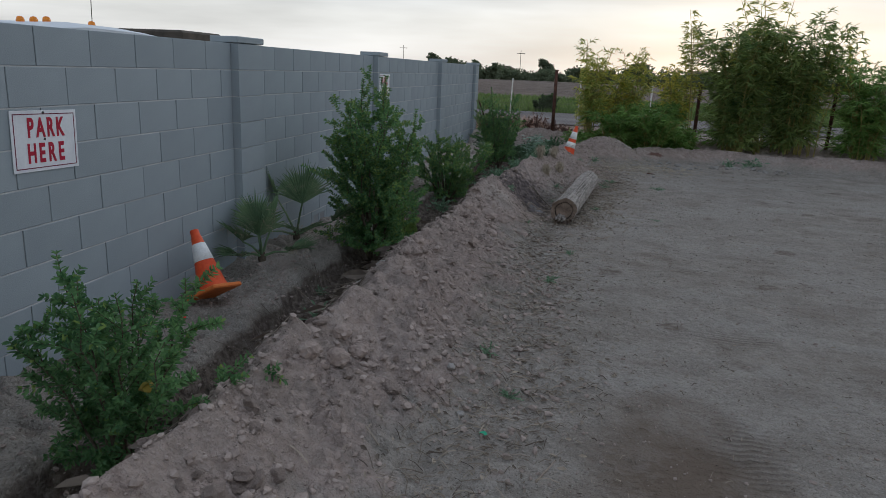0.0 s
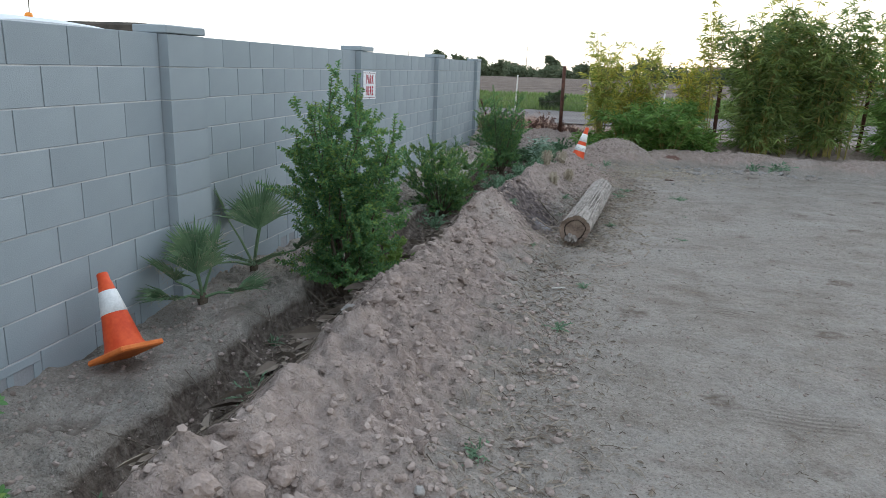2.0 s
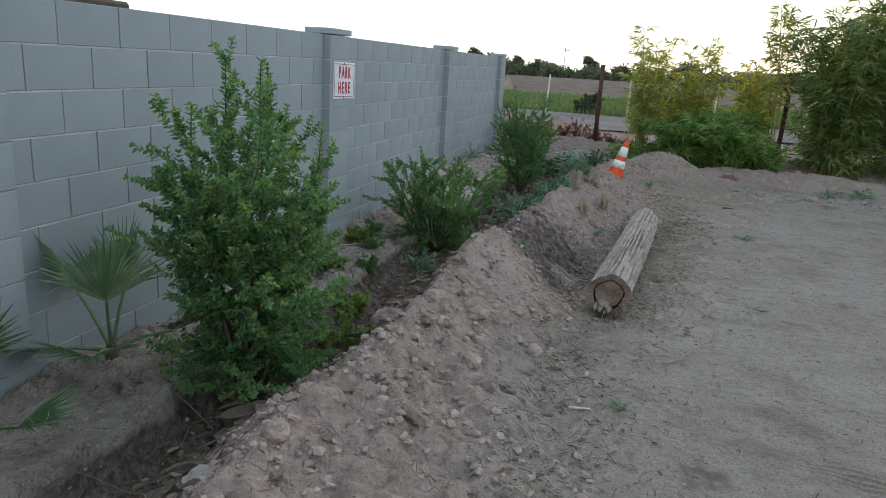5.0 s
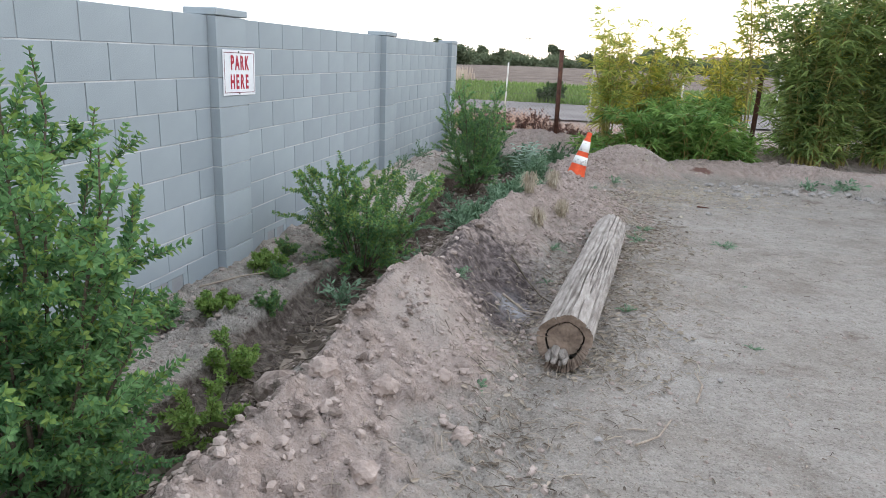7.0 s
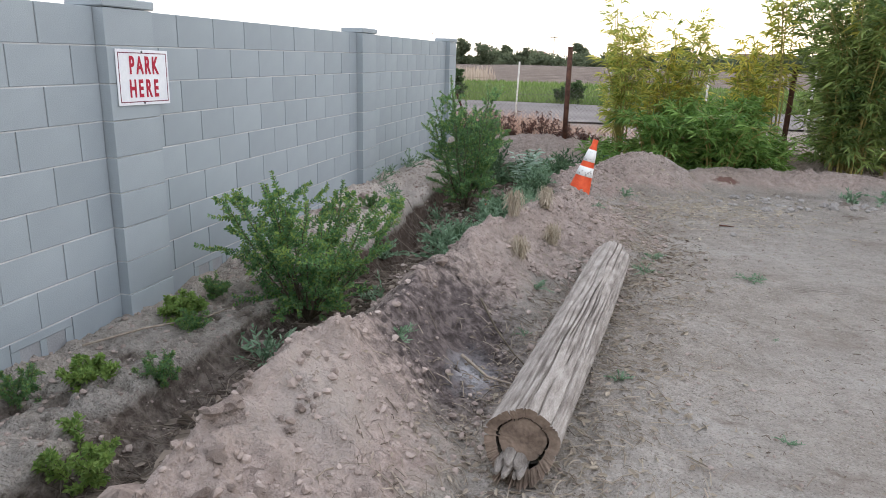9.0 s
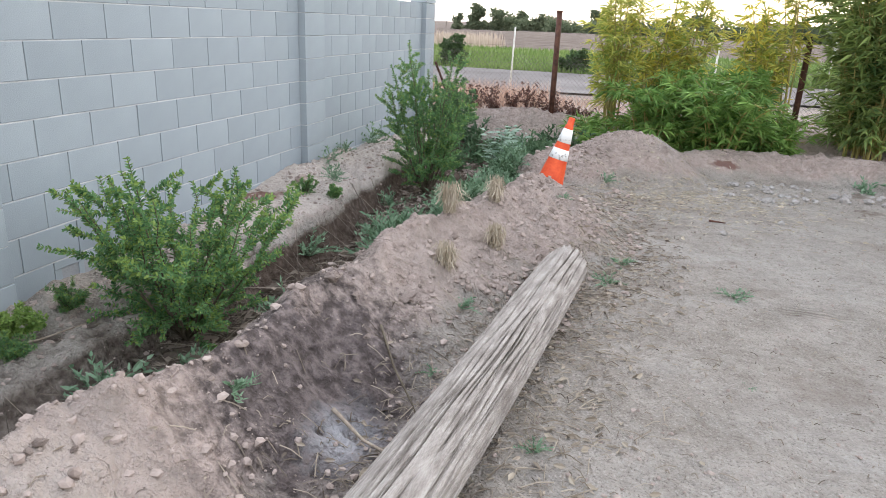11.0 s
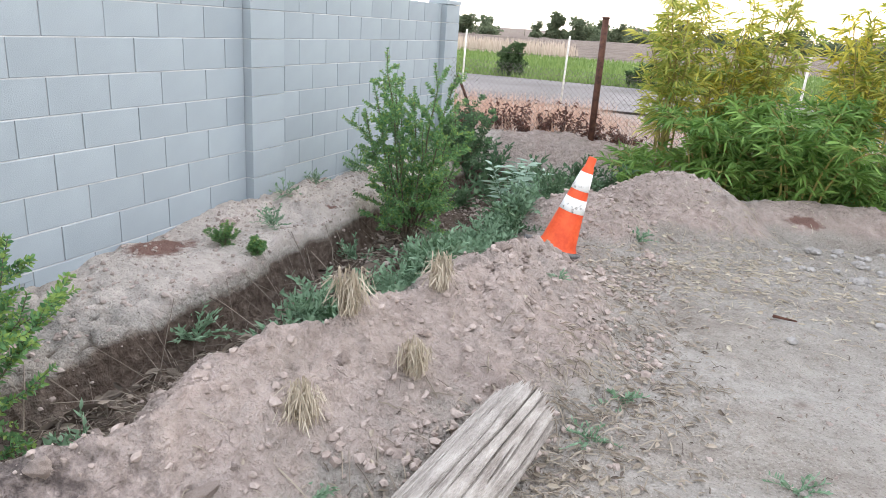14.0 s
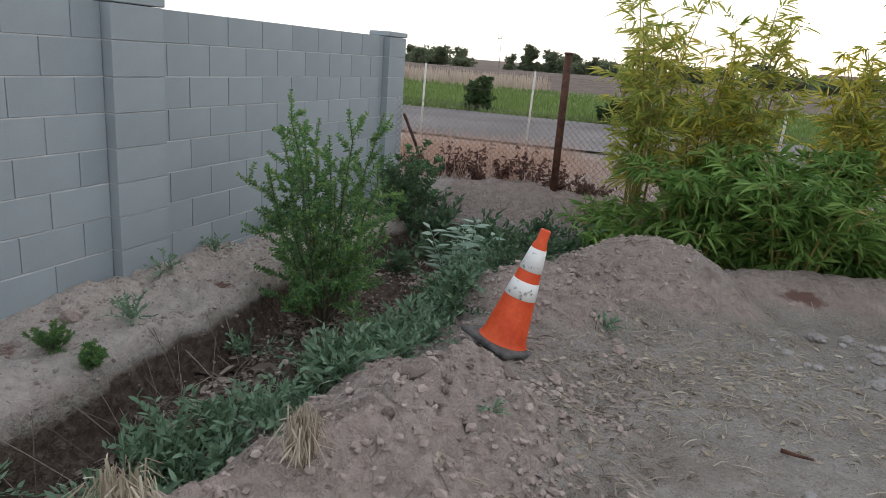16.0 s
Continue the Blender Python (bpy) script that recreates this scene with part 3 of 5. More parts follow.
def gz(x, y):
    return float(ground_z(np.array([x]), np.array([y]), False)[0])


def axis(stops):
    out = []
    for (a, h), (b, _) in zip(stops[:-1], stops[1:]):
        out.extend(np.arange(a, b - 1e-6, h))
    return np.array(out + [stops[-1][0]])


gx = axis([(-3000, 900), (-300, 60), (-60, 8), (-12, 1.0), (-4.2, 0.018), (-0.9, 0.035), (1.2, 0.1), (6, 0.6), (12, 8), (60, 60), (300, 900), (3000, 1)])
gy = axis([(-3000, 900), (-300, 60), (-60, 8), (-4, 0.5), (2.4, 0.02), (14.0, 0.028), (16.9, 0.07), (19, 0.4), (30, 2.5), (130, 30), (300, 900), (3000, 1)])
GX, GY = np.meshgrid(gx, gy)
GZ = ground_z(GX.ravel(), GY.ravel())
nx, ny = len(gx), len(gy)
idx = np.arange(nx * ny).reshape(ny, nx)
quads = np.stack([idx[:-1, :-1], idx[:-1, 1:], idx[1:, 1:], idx[1:, :-1]], -1).reshape(-1, 4)
ground_mesh = bpy.data.meshes.new("ground")
ground_mesh.from_pydata(np.column_stack([GX.ravel(), GY.ravel(), GZ]).tolist(), [], quads.tolist())
ground_mesh.materials.append(dirt)
ground_mesh.polygons.foreach_set("use_smooth", [True] * len(ground_mesh.polygons))
ground = tagged(new("ground", ground_mesh), "dry tan dirt lot with a dug trench and clod berm", "ground", "", "structure")

g = Geo()
rx = np.linspace(-70, 70, 57)
for i in range(56):
    e0, e1 = 0.5 * math.sin(rx[i] * 0.3), 0.5 * math.sin(rx[i + 1] * 0.3)
    zz = 0.125
    g.add([(rx[i], 24.6 + e0, zz), (rx[i + 1], 24.6 + e1, zz), (rx[i + 1], 30.6 - e1, zz), (rx[i], 30.6 - e0, zz)], [(0, 1, 2, 3)])
tagged(new("road", g.mesh("road", road_grey)), "pale grey gravel road behind the fence", "road", "", "structure")

# ---- block wall ----
TOP, COURSE, BLOCK = 1.75, 0.2032, 0.4064
FACE, BACK, PIER = -4.05, -4.20, -3.985
JOINT = 0.0065
PIER_Y = [-0.2, 3.4, 7.0, 10.6, 14.38, 18.01]
PIER_W = 0.41
ROWS_N = 10


def block_mesh(w, h, d):
    q = Geo()
    q.box((-d, 0, 0), (0, w, h), 0.0025)
    return q.mesh("block", block_grey)


cut_meshes = {}


def block(w, parent, x, y, z, depth):
    key = (round(w, 3), depth)
    if key not in cut_meshes:
        cut_meshes[key] = block_mesh(w - JOINT, COURSE - JOINT, depth)
    ob = new("block", cut_meshes[key])
    ob.parent = parent
    ob.location = (x + random.uniform(-0.0015, 0.0015), y + JOINT / 2, z)
    return ob


def drain_block(w, parent, x, y, z, depth):
    q = Geo()
    h = COURSE - JOINT
    w = w - JOINT
    webs = [0, 0.05, w / 2 - 0.02, w / 2 + 0.02, w - 0.05, w]
    q.box((-depth, 0, h - 0.05), (0, w, h), 0.004)
    q.box((-depth, 0, 0), (0, w, 0.03), 0.004)
    for a, b in ((0, 1), (2, 3), (4, 5)):
        q.box((-depth, webs[a], 0.0301), (-0.001, webs[b], h - 0.0501))
    ob = part("block", q, block_grey, parent, "concrete block laid open as a drain hole")
    ob.location = (x, y + JOINT / 2, z)
    q = Geo()
    q.box((-depth + 0.002, 0.052, 0.032), (-0.035, w / 2 - 0.022, h - 0.07))
    q.box((-depth + 0.002, w / 2 + 0.022, 0.032), (-0.05, w - 0.052, h - 0.06))
    part("soil", q, drain_dirt, ob, "reddish soil inside the drain hole")


# first joint behind each pier, by odd and even courses, and where drain holes lie
FIRST = {3.4: 0.385, 7.0: 0.36, 10.6: 0.32, 14.38: 0.295, -0.2: 0.33}
DRAINS = (5.7, 6.36, 8.6, 10.03, 11.55, 12.4)
for n_panel, (ya, yb) in enumerate(zip(PIER_Y[:-1], PIER_Y[1:])):
    y0, y1 = ya + PIER_W + 0.002, yb - 0.002
    core = Geo()
    core.box((BACK, y0, -0.6), (FACE - 0.006, y1, TOP - 0.006))
    panel = tagged(new("wall_%d" % (n_panel + 1), core.mesh("wall", mortar_dark)), "grey concrete block garden wall, weathered joints with sky light painted in", "wall", "", "structure")
    beds = Geo()
    for k in range(1, ROWS_N + 1):
        z = TOP - k * COURSE
        beds.box((FACE - 0.02, y0, z - 0.002), (FACE - 0.0015, y1, z + JOINT - 0.002))
    part("mortar", beds, mortar_light, panel, "mortar bed joints, pale with efflorescence and painted sky light")
    for k in range(ROWS_N):
        z = TOP - (k + 1) * COURSE + JOINT * 0.8
        y = y0
        shift = FIRST[ya] + (0.0 if k % 2 == 0 else 0.2032)
        cut = ya + PIER_W + (shift % BLOCK)
        while y < y1 - 0.02:
            end = min(cut, y1)
            if end - y > 0.03:
                mid = (y + end) / 2
                if k == 8 and any(abs(mid - q) < 0.2 for q in DRAINS):
                    drain_block(end - y, panel, FACE, y, z, 0.14)
                else:
                    block(end - y, panel, FACE, y, z, 0.14)
            y, cut = end, cut + BLOCK

for i, y in enumerate(PIER_Y):
    core = Geo()
    core.box((BACK - 0.01, y + 0.004, -0.6), (PIER - 0.008, y + PIER_W - 0.004, TOP - 0.004))
    pier = tagged(new("pillar", core.mesh("pillar", mortar_light)), "grey concrete block pillar with a flat cap block", "pillar", "wall pillars", "structure")
    for k in range(ROWS_N):
        ob = block(PIER_W + JOINT * 0.6, pier, PIER, y - JOINT * 0.3 - JOINT / 2 + 0.002, TOP - (k + 1) * COURSE + JOINT * 0.8, 0.22)
    cap = Geo()
    cap.box((BACK - 0.02, y - 0.012, TOP + 0.003), (PIER + 0.008, y + PIER_W + 0.012, TOP + 0.052), 0.006)
    part("cap", cap, block_grey, pier, "flat solid concrete cap block")


# ---- signs ----
def letters(text, size, squeeze, at, parent):
    for i, ch in enumerate(text):
        cu = bpy.data.curves.new("letter", "FONT")
        cu.body, cu.size, cu.extrude, cu.offset, cu.align_x = ch, size, 0.0006, size * 0.034, "CENTER"
        tmp = bpy.data.objects.new("tmp", cu)
        scene.collection.objects.link(tmp)
        bpy.context.view_layer.update()
        me = bpy.data.meshes.new_from_object(tmp.evaluated_get(bpy.context.evaluated_depsgraph_get()))
        bpy.data.objects.remove(tmp)
        me.materials.clear()
        me.materials.append(sign_red)
        # letter plane: text x runs along +y of the wall, text y is up, facing +x
        me.transform(Matrix(((0, 0, 1, 0), (squeeze, 0, 0, 0), (0, 1, 0, 0), (0, 0, 0, 1))))
        ob = part("letter", me, sign_red, parent)
        ob.location = (0.0055, at[0] + i * at[2], at[1])


def park_sign(m, label):
    w, h = 0.455, 0.31
    s = thing("parking_sign", m, label, "sign", "parking signs")
    q = Geo()
    q.box((0, 0, 0), (0.004, w, h), 0.001)
    part("panel", q, sign_white, s, "white plastic panel")
    q = Geo()
    b, t = 0.016, 0.005
    q.box((0.004, b, b), (0.0048, w - b, b + t))
    q.box((0.004, b, h - b - t), (0.0048, w - b, h - b))
    q.box((0.004, b, b + t), (0.0048, b + t, h - b - t))
    q.box((0.004, w - b - t, b + t), (0.0048, w - b, h - b - t))
    part("border", q, sign_border, s, "thin dark red printed border")
    letters("PARK", 0.135, 0.62, (0.125, 0.178, 0.068), s)
    letters("HERE", 0.135, 0.62, (0.125, 0.048, 0.068), s)
    for z in (h - 0.012, 0.012) if m.translation.y > 8 else (h - 0.012, h / 2 + 0.008):
        q = Geo()
        q.tube([(0.0042, w / 2 - 0.01, z), (0.007, w / 2 - 0.01, z)], 0.007, 8)
        part("screw", q, screw_mat, s, "dark screw head")
    return s


park_sign(pose(FACE + 0.003, 4.785, 1.025, -1.5), "white metal sign lettered PARK HERE in red on the wall")
park_sign(pose(PIER + 0.004, 10.65, 1.225, -1.0), "white metal sign lettered PARK HERE in red on a pillar")


# ---- traffic cones ----
def lathe(q, prof, sides=28):
    n = len(prof)
    v = [(r * math.cos(2 * math.pi * k / sides), r * math.sin(2 * math.pi * k / sides), z) for r, z in prof for k in range(sides)]
    f = [(i * sides + k, i * sides + (k + 1) % sides, (i + 1) * sides + (k + 1) % sides, (i + 1) * sides + k) for i in range(n - 1) for k in range(sides)]
    q.add(v, f)


def traffic_cone(m, height, base_w, bands, base_mat, body_mat, band_mat, label):
    c = thing("traffic_cone", m, label, "traffic cone")
    q = Geo()
    q.box((-base_w / 2, -base_w / 2, 0), (base_w / 2, base_w / 2, 0.03), 0.008)
    part("base", q, base_mat, c, "square flat cone base")
    r0, r1 = base_w * 0.37, 0.026

    def rad(z):
        return r0 + (r1 - r0) * (z - 0.03) / (height - 0.03)

    q = Geo()
    lathe(q, [(r0 + 0.012, 0.03), (r0 + 0.004, 0.04), (rad(0.06), 0.06), (rad(height * 0.5), height * 0.5), (rad(height * 0.88), height * 0.88), (r1 + 0.006, height * 0.9), (r1 + 0.004, height - 0.006), (r1, height), (r1 - 0.008, height), (r1 - 0.008, height - 0.12)])
    part("body", q, body_mat, c, smooth=True)
    for a, b in bands:
        q = Geo()
        lathe(q, [(rad(a) + 0.0005, a), (rad(a) + 0.0025, a + 0.001), (rad(b) + 0.0025, b - 0.001), (rad(b) + 0.0005, b)])
        part("band", q, band_mat, c, "white reflective band", smooth=True)
    return c


def aligned(at, axis_to, spin):
    z = (Vector(axis_to) - Vector(at)).normalized()
    return Matrix.Translation(at) @ z.to_track_quat("Z", "Y").to_matrix().to_4x4() @ pose(0, 0, 0, 0, 0, spin)


traffic_cone(aligned((-3.72, 6.05, 0.05), (-3.93, 6.17, 0.46), 20), 0.47, 0.28, [(0.235, 0.365)], cone_faded, cone_orange, band_white, "orange traffic cone with one white band leaning on the wall")
traffic_cone(aligned((-1.725, 14.87, 0.045), (-1.56, 14.96, 0.72), 35), 0.70, 0.36, [(0.30, 0.40), (0.46, 0.59)], rubber_black, cone_orange, band_worn, "worn orange traffic cone tilted on the dirt berm")


# ---- log ----
def fallen_log():
    rng = random.Random(5)
    a, b = Vector((-1.50, 9.62, 0.15)), Vector((-1.262, 12.376, 0.13))
    d = (b - a).normalized()
    L = (b - a).length
    m = Matrix.Translation(a) @ d.to_track_quat("Y", "Z").to_matrix().to_4x4()
    t = thing("log", m, "weathered grey split wooden log lying on the dirt", "log")
    rings, sides = 90, 300
    q = Geo()
    grooves = [(rng.uniform(0, 2 * math.pi), rng.uniform(0.018, 0.026), rng.uniform(0.007, 0.026), rng.uniform(0, L), rng.uniform(0.12, 0.8), rng.uniform(-0.10, 0.10)) for _ in range(150)]
    grooves += [(rng.uniform(0, 2 * math.pi), rng.uniform(0.05, 0.12), rng.uniform(0.003, 0.009), rng.uniform(0, L), rng.uniform(0.3, 1.2), rng.uniform(-0.1, 0.1)) for _ in range(24)]
    v = []
    for i in range(rings + 1):
        y = L * i / rings
        for k in range(sides):
            th = 2 * math.pi * k / sides
            r = 0.145 - 0.018 * y / L + 0.006 * math.sin(2 * th + y) + 0.004 * math.sin(5 * th - 2 * y)
            for ga, gw, gd, gy0, gl, drift in grooves:
                dd = (th - ga - drift * (y - gy0) - 0.02 * math.sin(y * 9 + ga * 5) + math.pi) % (2 * math.pi) - math.pi
                if abs(dd) < gw * 3 and abs(y - gy0) < gl:
                    r -= gd * math.exp(-((dd / gw) ** 2)) * (1 - ((y - gy0) / gl) ** 2)
            end = 0.0
            if i == 0:
                end = -0.10 * max(0, -math.sin(th) - 0.05) * rng.uniform(0.6, 1.2) * (1 if math.cos(th) > -0.6 else 0.3)
            if i == rings:
                end = 0.13 * max(0, math.sin(th + 0.4)) * rng.uniform(0.2, 1.0)
            v.append((r * math.cos(th), y + end, r * math.sin(th) * 0.97))
    f = [(i * sides + k, (i + 1) * sides + k, (i + 1) * sides + (k + 1) % sides, i * sides + (k + 1) % sides) for i in range(rings) for k in range(sides)]
    q.add(v, f)
    part("trunk", q, log_wood, t)
    for i0, sg in ((0, 1), (rings, -1)):
        ring = v[i0 * sides:(i0 + 1) * sides]
        y0 = L * i0 / rings
        shape = [(1.0, 0.0, 1.0), (0.86, 0.004, 0.8), (0.70, 0.010, 0.5)]
        q = Geo()
        q.add([(x * k, y0 + sg * d0 + (y - y0) * w, z * k) for k, d0, w in shape for x, y, z in ring], [(a * sides + k, a * sides + (k + 1) % sides, (a + 1) * sides + (k + 1) % sides, (a + 1) * sides + k) for a in range(2) for k in range(sides)])
        part("cut_end", q, log_end, t, "brown sawn outer rim")
        q = Geo()
        q.add([(x * k, y0 + sg * d0, z * k) for k, d0 in ((0.70, 0.0105), (0.69, 0.05), (0.645, 0.05)) for x, y, z in ring], [(a * sides + k, a * sides + (k + 1) % sides, (a + 1) * sides + (k + 1) % sides, (a + 1) * sides + k) for a in range(2) for k in range(sides)])
        part("crack", q, log_crack, t, "ring shaped dark crack")
        q = Geo()
        q.add([(x * k, y0 + sg * d0, z * k) for k, d0 in ((0.645, 0.0505), (0.64, 0.018), (0.3, 0.014)) for x, y, z in ring] + [(0, y0 + sg * 0.014, 0)],
              [(a * sides + k, a * sides + (k + 1) % sides, (a + 1) * sides + (k + 1) % sides, (a + 1) * sides + k) for a in range(2) for k in range(sides)] + [(2 * sides + k, 2 * sides + (k + 1) % sides, 3 * sides) for k in range(sides)])
        part("heartwood", q, log_end, t, "recessed brown heartwood disc")
    for k in range(9):
        th = -math.pi / 2 + rng.uniform(-0.9, 1.0)
        r = rng.uniform(0.05, 0.12)
        x, z = r * math.cos(th), r * math.sin(th)
        q = Geo()
        q.tube([(x, 0.03, z), (x + rng.uniform(-0.01, 0.01), -0.03, z), (x + rng.uniform(-0.015, 0.015), -rng.uniform(0.05, 0.12), z + rng.uniform(-0.01, 0.01))], [0.024, 0.021, 0.008], 7)
        part("splinter", q, log_wood, t, "grey splintered broken wood")


fallen_log()

# ---- plants ----
def shrub(name, base, height, spread, stems, leaf_len, leaf_w, seed, label, mats=(None, None), twig=0.22, density=1.0, lean=(0, 0), fresh_top=0.2, group="", low=0.12):
    """Thin stems from one root; upright shoots set all along with small paired leaves."""
    rng = random.Random(seed)
    t = thing(name, pose(*base), label, "bush", group)
    green, fresh = Geo(), Geo()

    def leafy(p, e, bow, freshness):
        ln = (e - p).length
        d = (e - p).normalized()
        nodes = max(2, int(ln / (leaf_len * 0.52) * density))
        for q in range(nodes + 1):
            w = (q + 0.5) / (nodes + 1)
            b = p.lerp(e, w) + Vector((0, 0, bow * 4 * w * (1 - w)))
            turn = rng.uniform(0, 6.283)
            side, up = d.orthogonal().normalized(), d.cross(d.orthogonal().normalized())
            for k in range(4 if w < 0.92 else 5):
                a = turn + k * 1.571 + rng.uniform(-0.4, 0.4)
                ld = d * rng.uniform(0.35, 0.9) + (side * math.cos(a) + up * math.sin(a)) * rng.uniform(0.6, 1.0)
                which = fresh if rng.random() < freshness * (0.25 + 1.3 * w) else green
                which.leaf(b, ld, leaf_len * rng.uniform(0.55, 1.1) * (1.05 - 0.35 * w), leaf_w * rng.uniform(0.75, 1.1), rng)

    for i in range(stems):
        wood = Geo()
        az = 2 * math.pi * (i + rng.uniform(-0.35, 0.35)) / stems
        out = spread * rng.uniform(0.15, 0.85)
        top = height * (0.5 + 0.5 * rng.random() ** 1.2) * (1.05 - 0.3 * out / max(spread, 1e-6))
        pts = []
        for k in range(9):
            s = k / 8
            o = out * (s ** 0.8)
            wave = 0.02 * height * s
            pts.append(Vector((math.cos(az) * o + lean[0] * s + rng.uniform(-wave, wave), math.sin(az) * o + lean[1] * s + rng.uniform(-wave, wave), top * s)))
        wood.tube(pts, [(0.007 * (1 - 0.85 * k / 8) * height / 1.2) + 0.0009 for k in range(9)], 5)
        for k in range(3, 8):
            leafy(pts[k], pts[k + 1], 0, fresh_top * k / 8)
        n_shoot = max(4, int(top / 0.085))
        for j in range(n_shoot):
            s = low + (0.9 - low) * (j + rng.random()) / n_shoot
            u = s * 8
            a = min(int(u), 7)
            p = pts[a].lerp(pts[a + 1], u - a)
            ta = az + rng.gauss(0, 1.5)
            ln = twig * rng.uniform(0.45, 1.45) * (1.1 - 0.55 * s) * (0.7 + 0.3 * height)
            d = Vector((math.cos(ta), math.sin(ta), rng.uniform(0.1, 1.5) if s > 0.3 else rng.uniform(-0.25, 0.8))).normalized()
            e = p + d * ln
            bow = ln * rng.uniform(-0.06, 0.08)
            wood.tube([p, p.lerp(e, 0.5) + Vector((0, 0, bow)), e], [0.0022, 0.0016, 0.0008], 3, False)
            leafy(p.lerp(e, 0.12), e, bow, fresh_top * (0.3 + s))
            for _ in range(2):
                b = p.lerp(e, rng.uniform(0.3, 0.8))
                f = b + (d + Vector((rng.uniform(-1, 1), rng.uniform(-1, 1), rng.uniform(-0.3, 0.9)))).normalized() * ln * rng.uniform(0.25, 0.5)
                wood.tube([b, f], [0.0014, 0.0007], 3, False)
                leafy(b, f, 0, fresh_top * (0.3 + s))
        part("stem", wood, bark, t, "thin brown stem")
    part("foliage", green, mats[0] or leaf_green, t, kind="stuff")
    part("young_foliage", fresh, mats[1] or leaf_fresh, t, "lighter young leaves", kind="stuff")
    return t


def at(x, y, dz=-0.02):
    return (x, y, gz(x, y) + dz)


shrub("pomegranate_bush", at(-3.02, 4.12), 1.1, 0.6, 14, 0.042, 0.015, 11, "dark green pomegranate bush growing in the trench", fresh_top=0.05, group="pomegranate bushes", twig=0.24)
shrub("pomegranate_bush", at(-3.19, 7.95), 1.88, 0.62, 21, 0.042, 0.016, 12, "tall leafy green pomegranate bush in the trench", fresh_top=0.3, group="pomegranate bushes", twig=0.27)
shrub("pomegranate_bush", at(-3.18, 11.3), 1.17, 0.72, 21, 0.036, 0.014, 13, "spreading green pomegranate bush beside the wall", fresh_top=0.42, group="pomegranate bushes", twig=0.28)
shrub("pomegranate_bush", at(-3.0, 15.07), 1.68, 0.62, 14, 0.036, 0.014, 14, "slender green pomegranate bush with upright twigs", fresh_top=0.25, group="pomegranate bushes", twig=0.25)
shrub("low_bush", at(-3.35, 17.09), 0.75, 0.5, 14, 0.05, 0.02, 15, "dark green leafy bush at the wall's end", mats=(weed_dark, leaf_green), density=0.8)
for i, (x, y, h, sp) in enumerate(((-3.22, 9.3, 0.3, 0.3), (-3.62, 9.85, 0.16, 0.2), (-3.05, 8.75, 0.34, 0.34), (-3.75, 10.75, 0.14, 0.18))):
    shrub("green_sprout", at(x, y), h, sp, 8, 0.036, 0.014, 16 + i, "bright green low sprout in the trench", mats=(leaf_fresh, leaf_fresh), twig=0.13, density=0.8, group="green sprouts")

g = Geo()
g.clod((-2.85, 4.05, gz(-2.85, 4.05) + 0.28), 0.028, random.Random(1), 1)
tagged(new("pomegranate_fruit", g.mesh("fruit", fruit_yellow, True)), "small yellow unripe pomegranate fruit on the bush", "fruit")


def weed(x, y, size, n, mat, seed, label, name="weed", up=0.6, lw=0.28, group="", dz=0.0):
    """A rosette of long leaves on short stems."""
    rng = random.Random(seed)
    t = thing(name, pose(x, y, gz(x, y) - 0.01 + dz), label, "weed", group)
    q = Geo()
    for i in range(n):
        az, el = rng.uniform(0, 6.283), rng.uniform(0.1, 1.35)
        r = size * rng.uniform(0.5, 1.0)
        tip = Vector((math.cos(az) * math.cos(el) * r, math.sin(az) * math.cos(el) * r, math.sin(el) * r * up * 1.5))
        mid = tip * 0.5 + Vector((0, 0, r * 0.12))
        q.tube([(0, 0, 0), mid, tip], [0.003, 0.0025, 0.001], 3, False)
        for k in range(11):
            s = 0.2 + 0.8 * k / 10
            p = mid.lerp(tip, (s - 0.5) * 2) if s > 0.5 else Vector((0, 0, 0)).lerp(mid, s * 2)
            d = Vector((rng.uniform(-1, 1), rng.uniform(-1, 1), rng.uniform(-0.1, 0.8))) + tip.normalized() * 0.8
            q.leaf(p, d, size * rng.uniform(0.12, 0.24), size * lw * rng.uniform(0.14, 0.26), rng, 0.2, True)
    part("foliage", q, mat, t, kind="stuff")
    return t


def dry_tuft(x, y, size, seed, label, mat=None, n=60):
    rng = random.Random(seed)
    t = thing("dry_grass_tuft", pose(x, y, gz(x, y) - 0.01), label, "dry grass", "dry grass tufts")
    q = Geo()
    for i in range(n * 3):
        az = rng.uniform(0, 6.283)
        h, o = size * rng.uniform(0.35, 1.0), size * rng.uniform(0.1, 0.5)
        p0 = Vector((rng.uniform(-0.04, 0.04), rng.uniform(-0.04, 0.04), 0))
        p1 = p0 + Vector((math.cos(az) * o * 0.45, math.sin(az) * o * 0.45, h))
        bend = az + rng.uniform(-0.9, 0.9)
        p2 = p1 + Vector((math.cos(bend) * o * 0.5, math.sin(bend) * o * 0.5, -h * rng.uniform(0.05, 0.6)))
        sd = Vector((-math.sin(az), math.cos(az), rng.uniform(-0.4, 0.4))) * size * rng.uniform(0.005, 0.015)
        q.add([p0 - sd * 0.5, p0 + sd * 0.5, p1 + sd, p1 - sd, p2 + sd * 1.2, p2 - sd * 1.2, p2 + (p2 - p1) * 0.3], [(0, 1, 2, 3), (3, 2, 4, 5), (5, 4, 6)])
    part("foliage", q, mat or straw, t, kind="stuff")
    return t


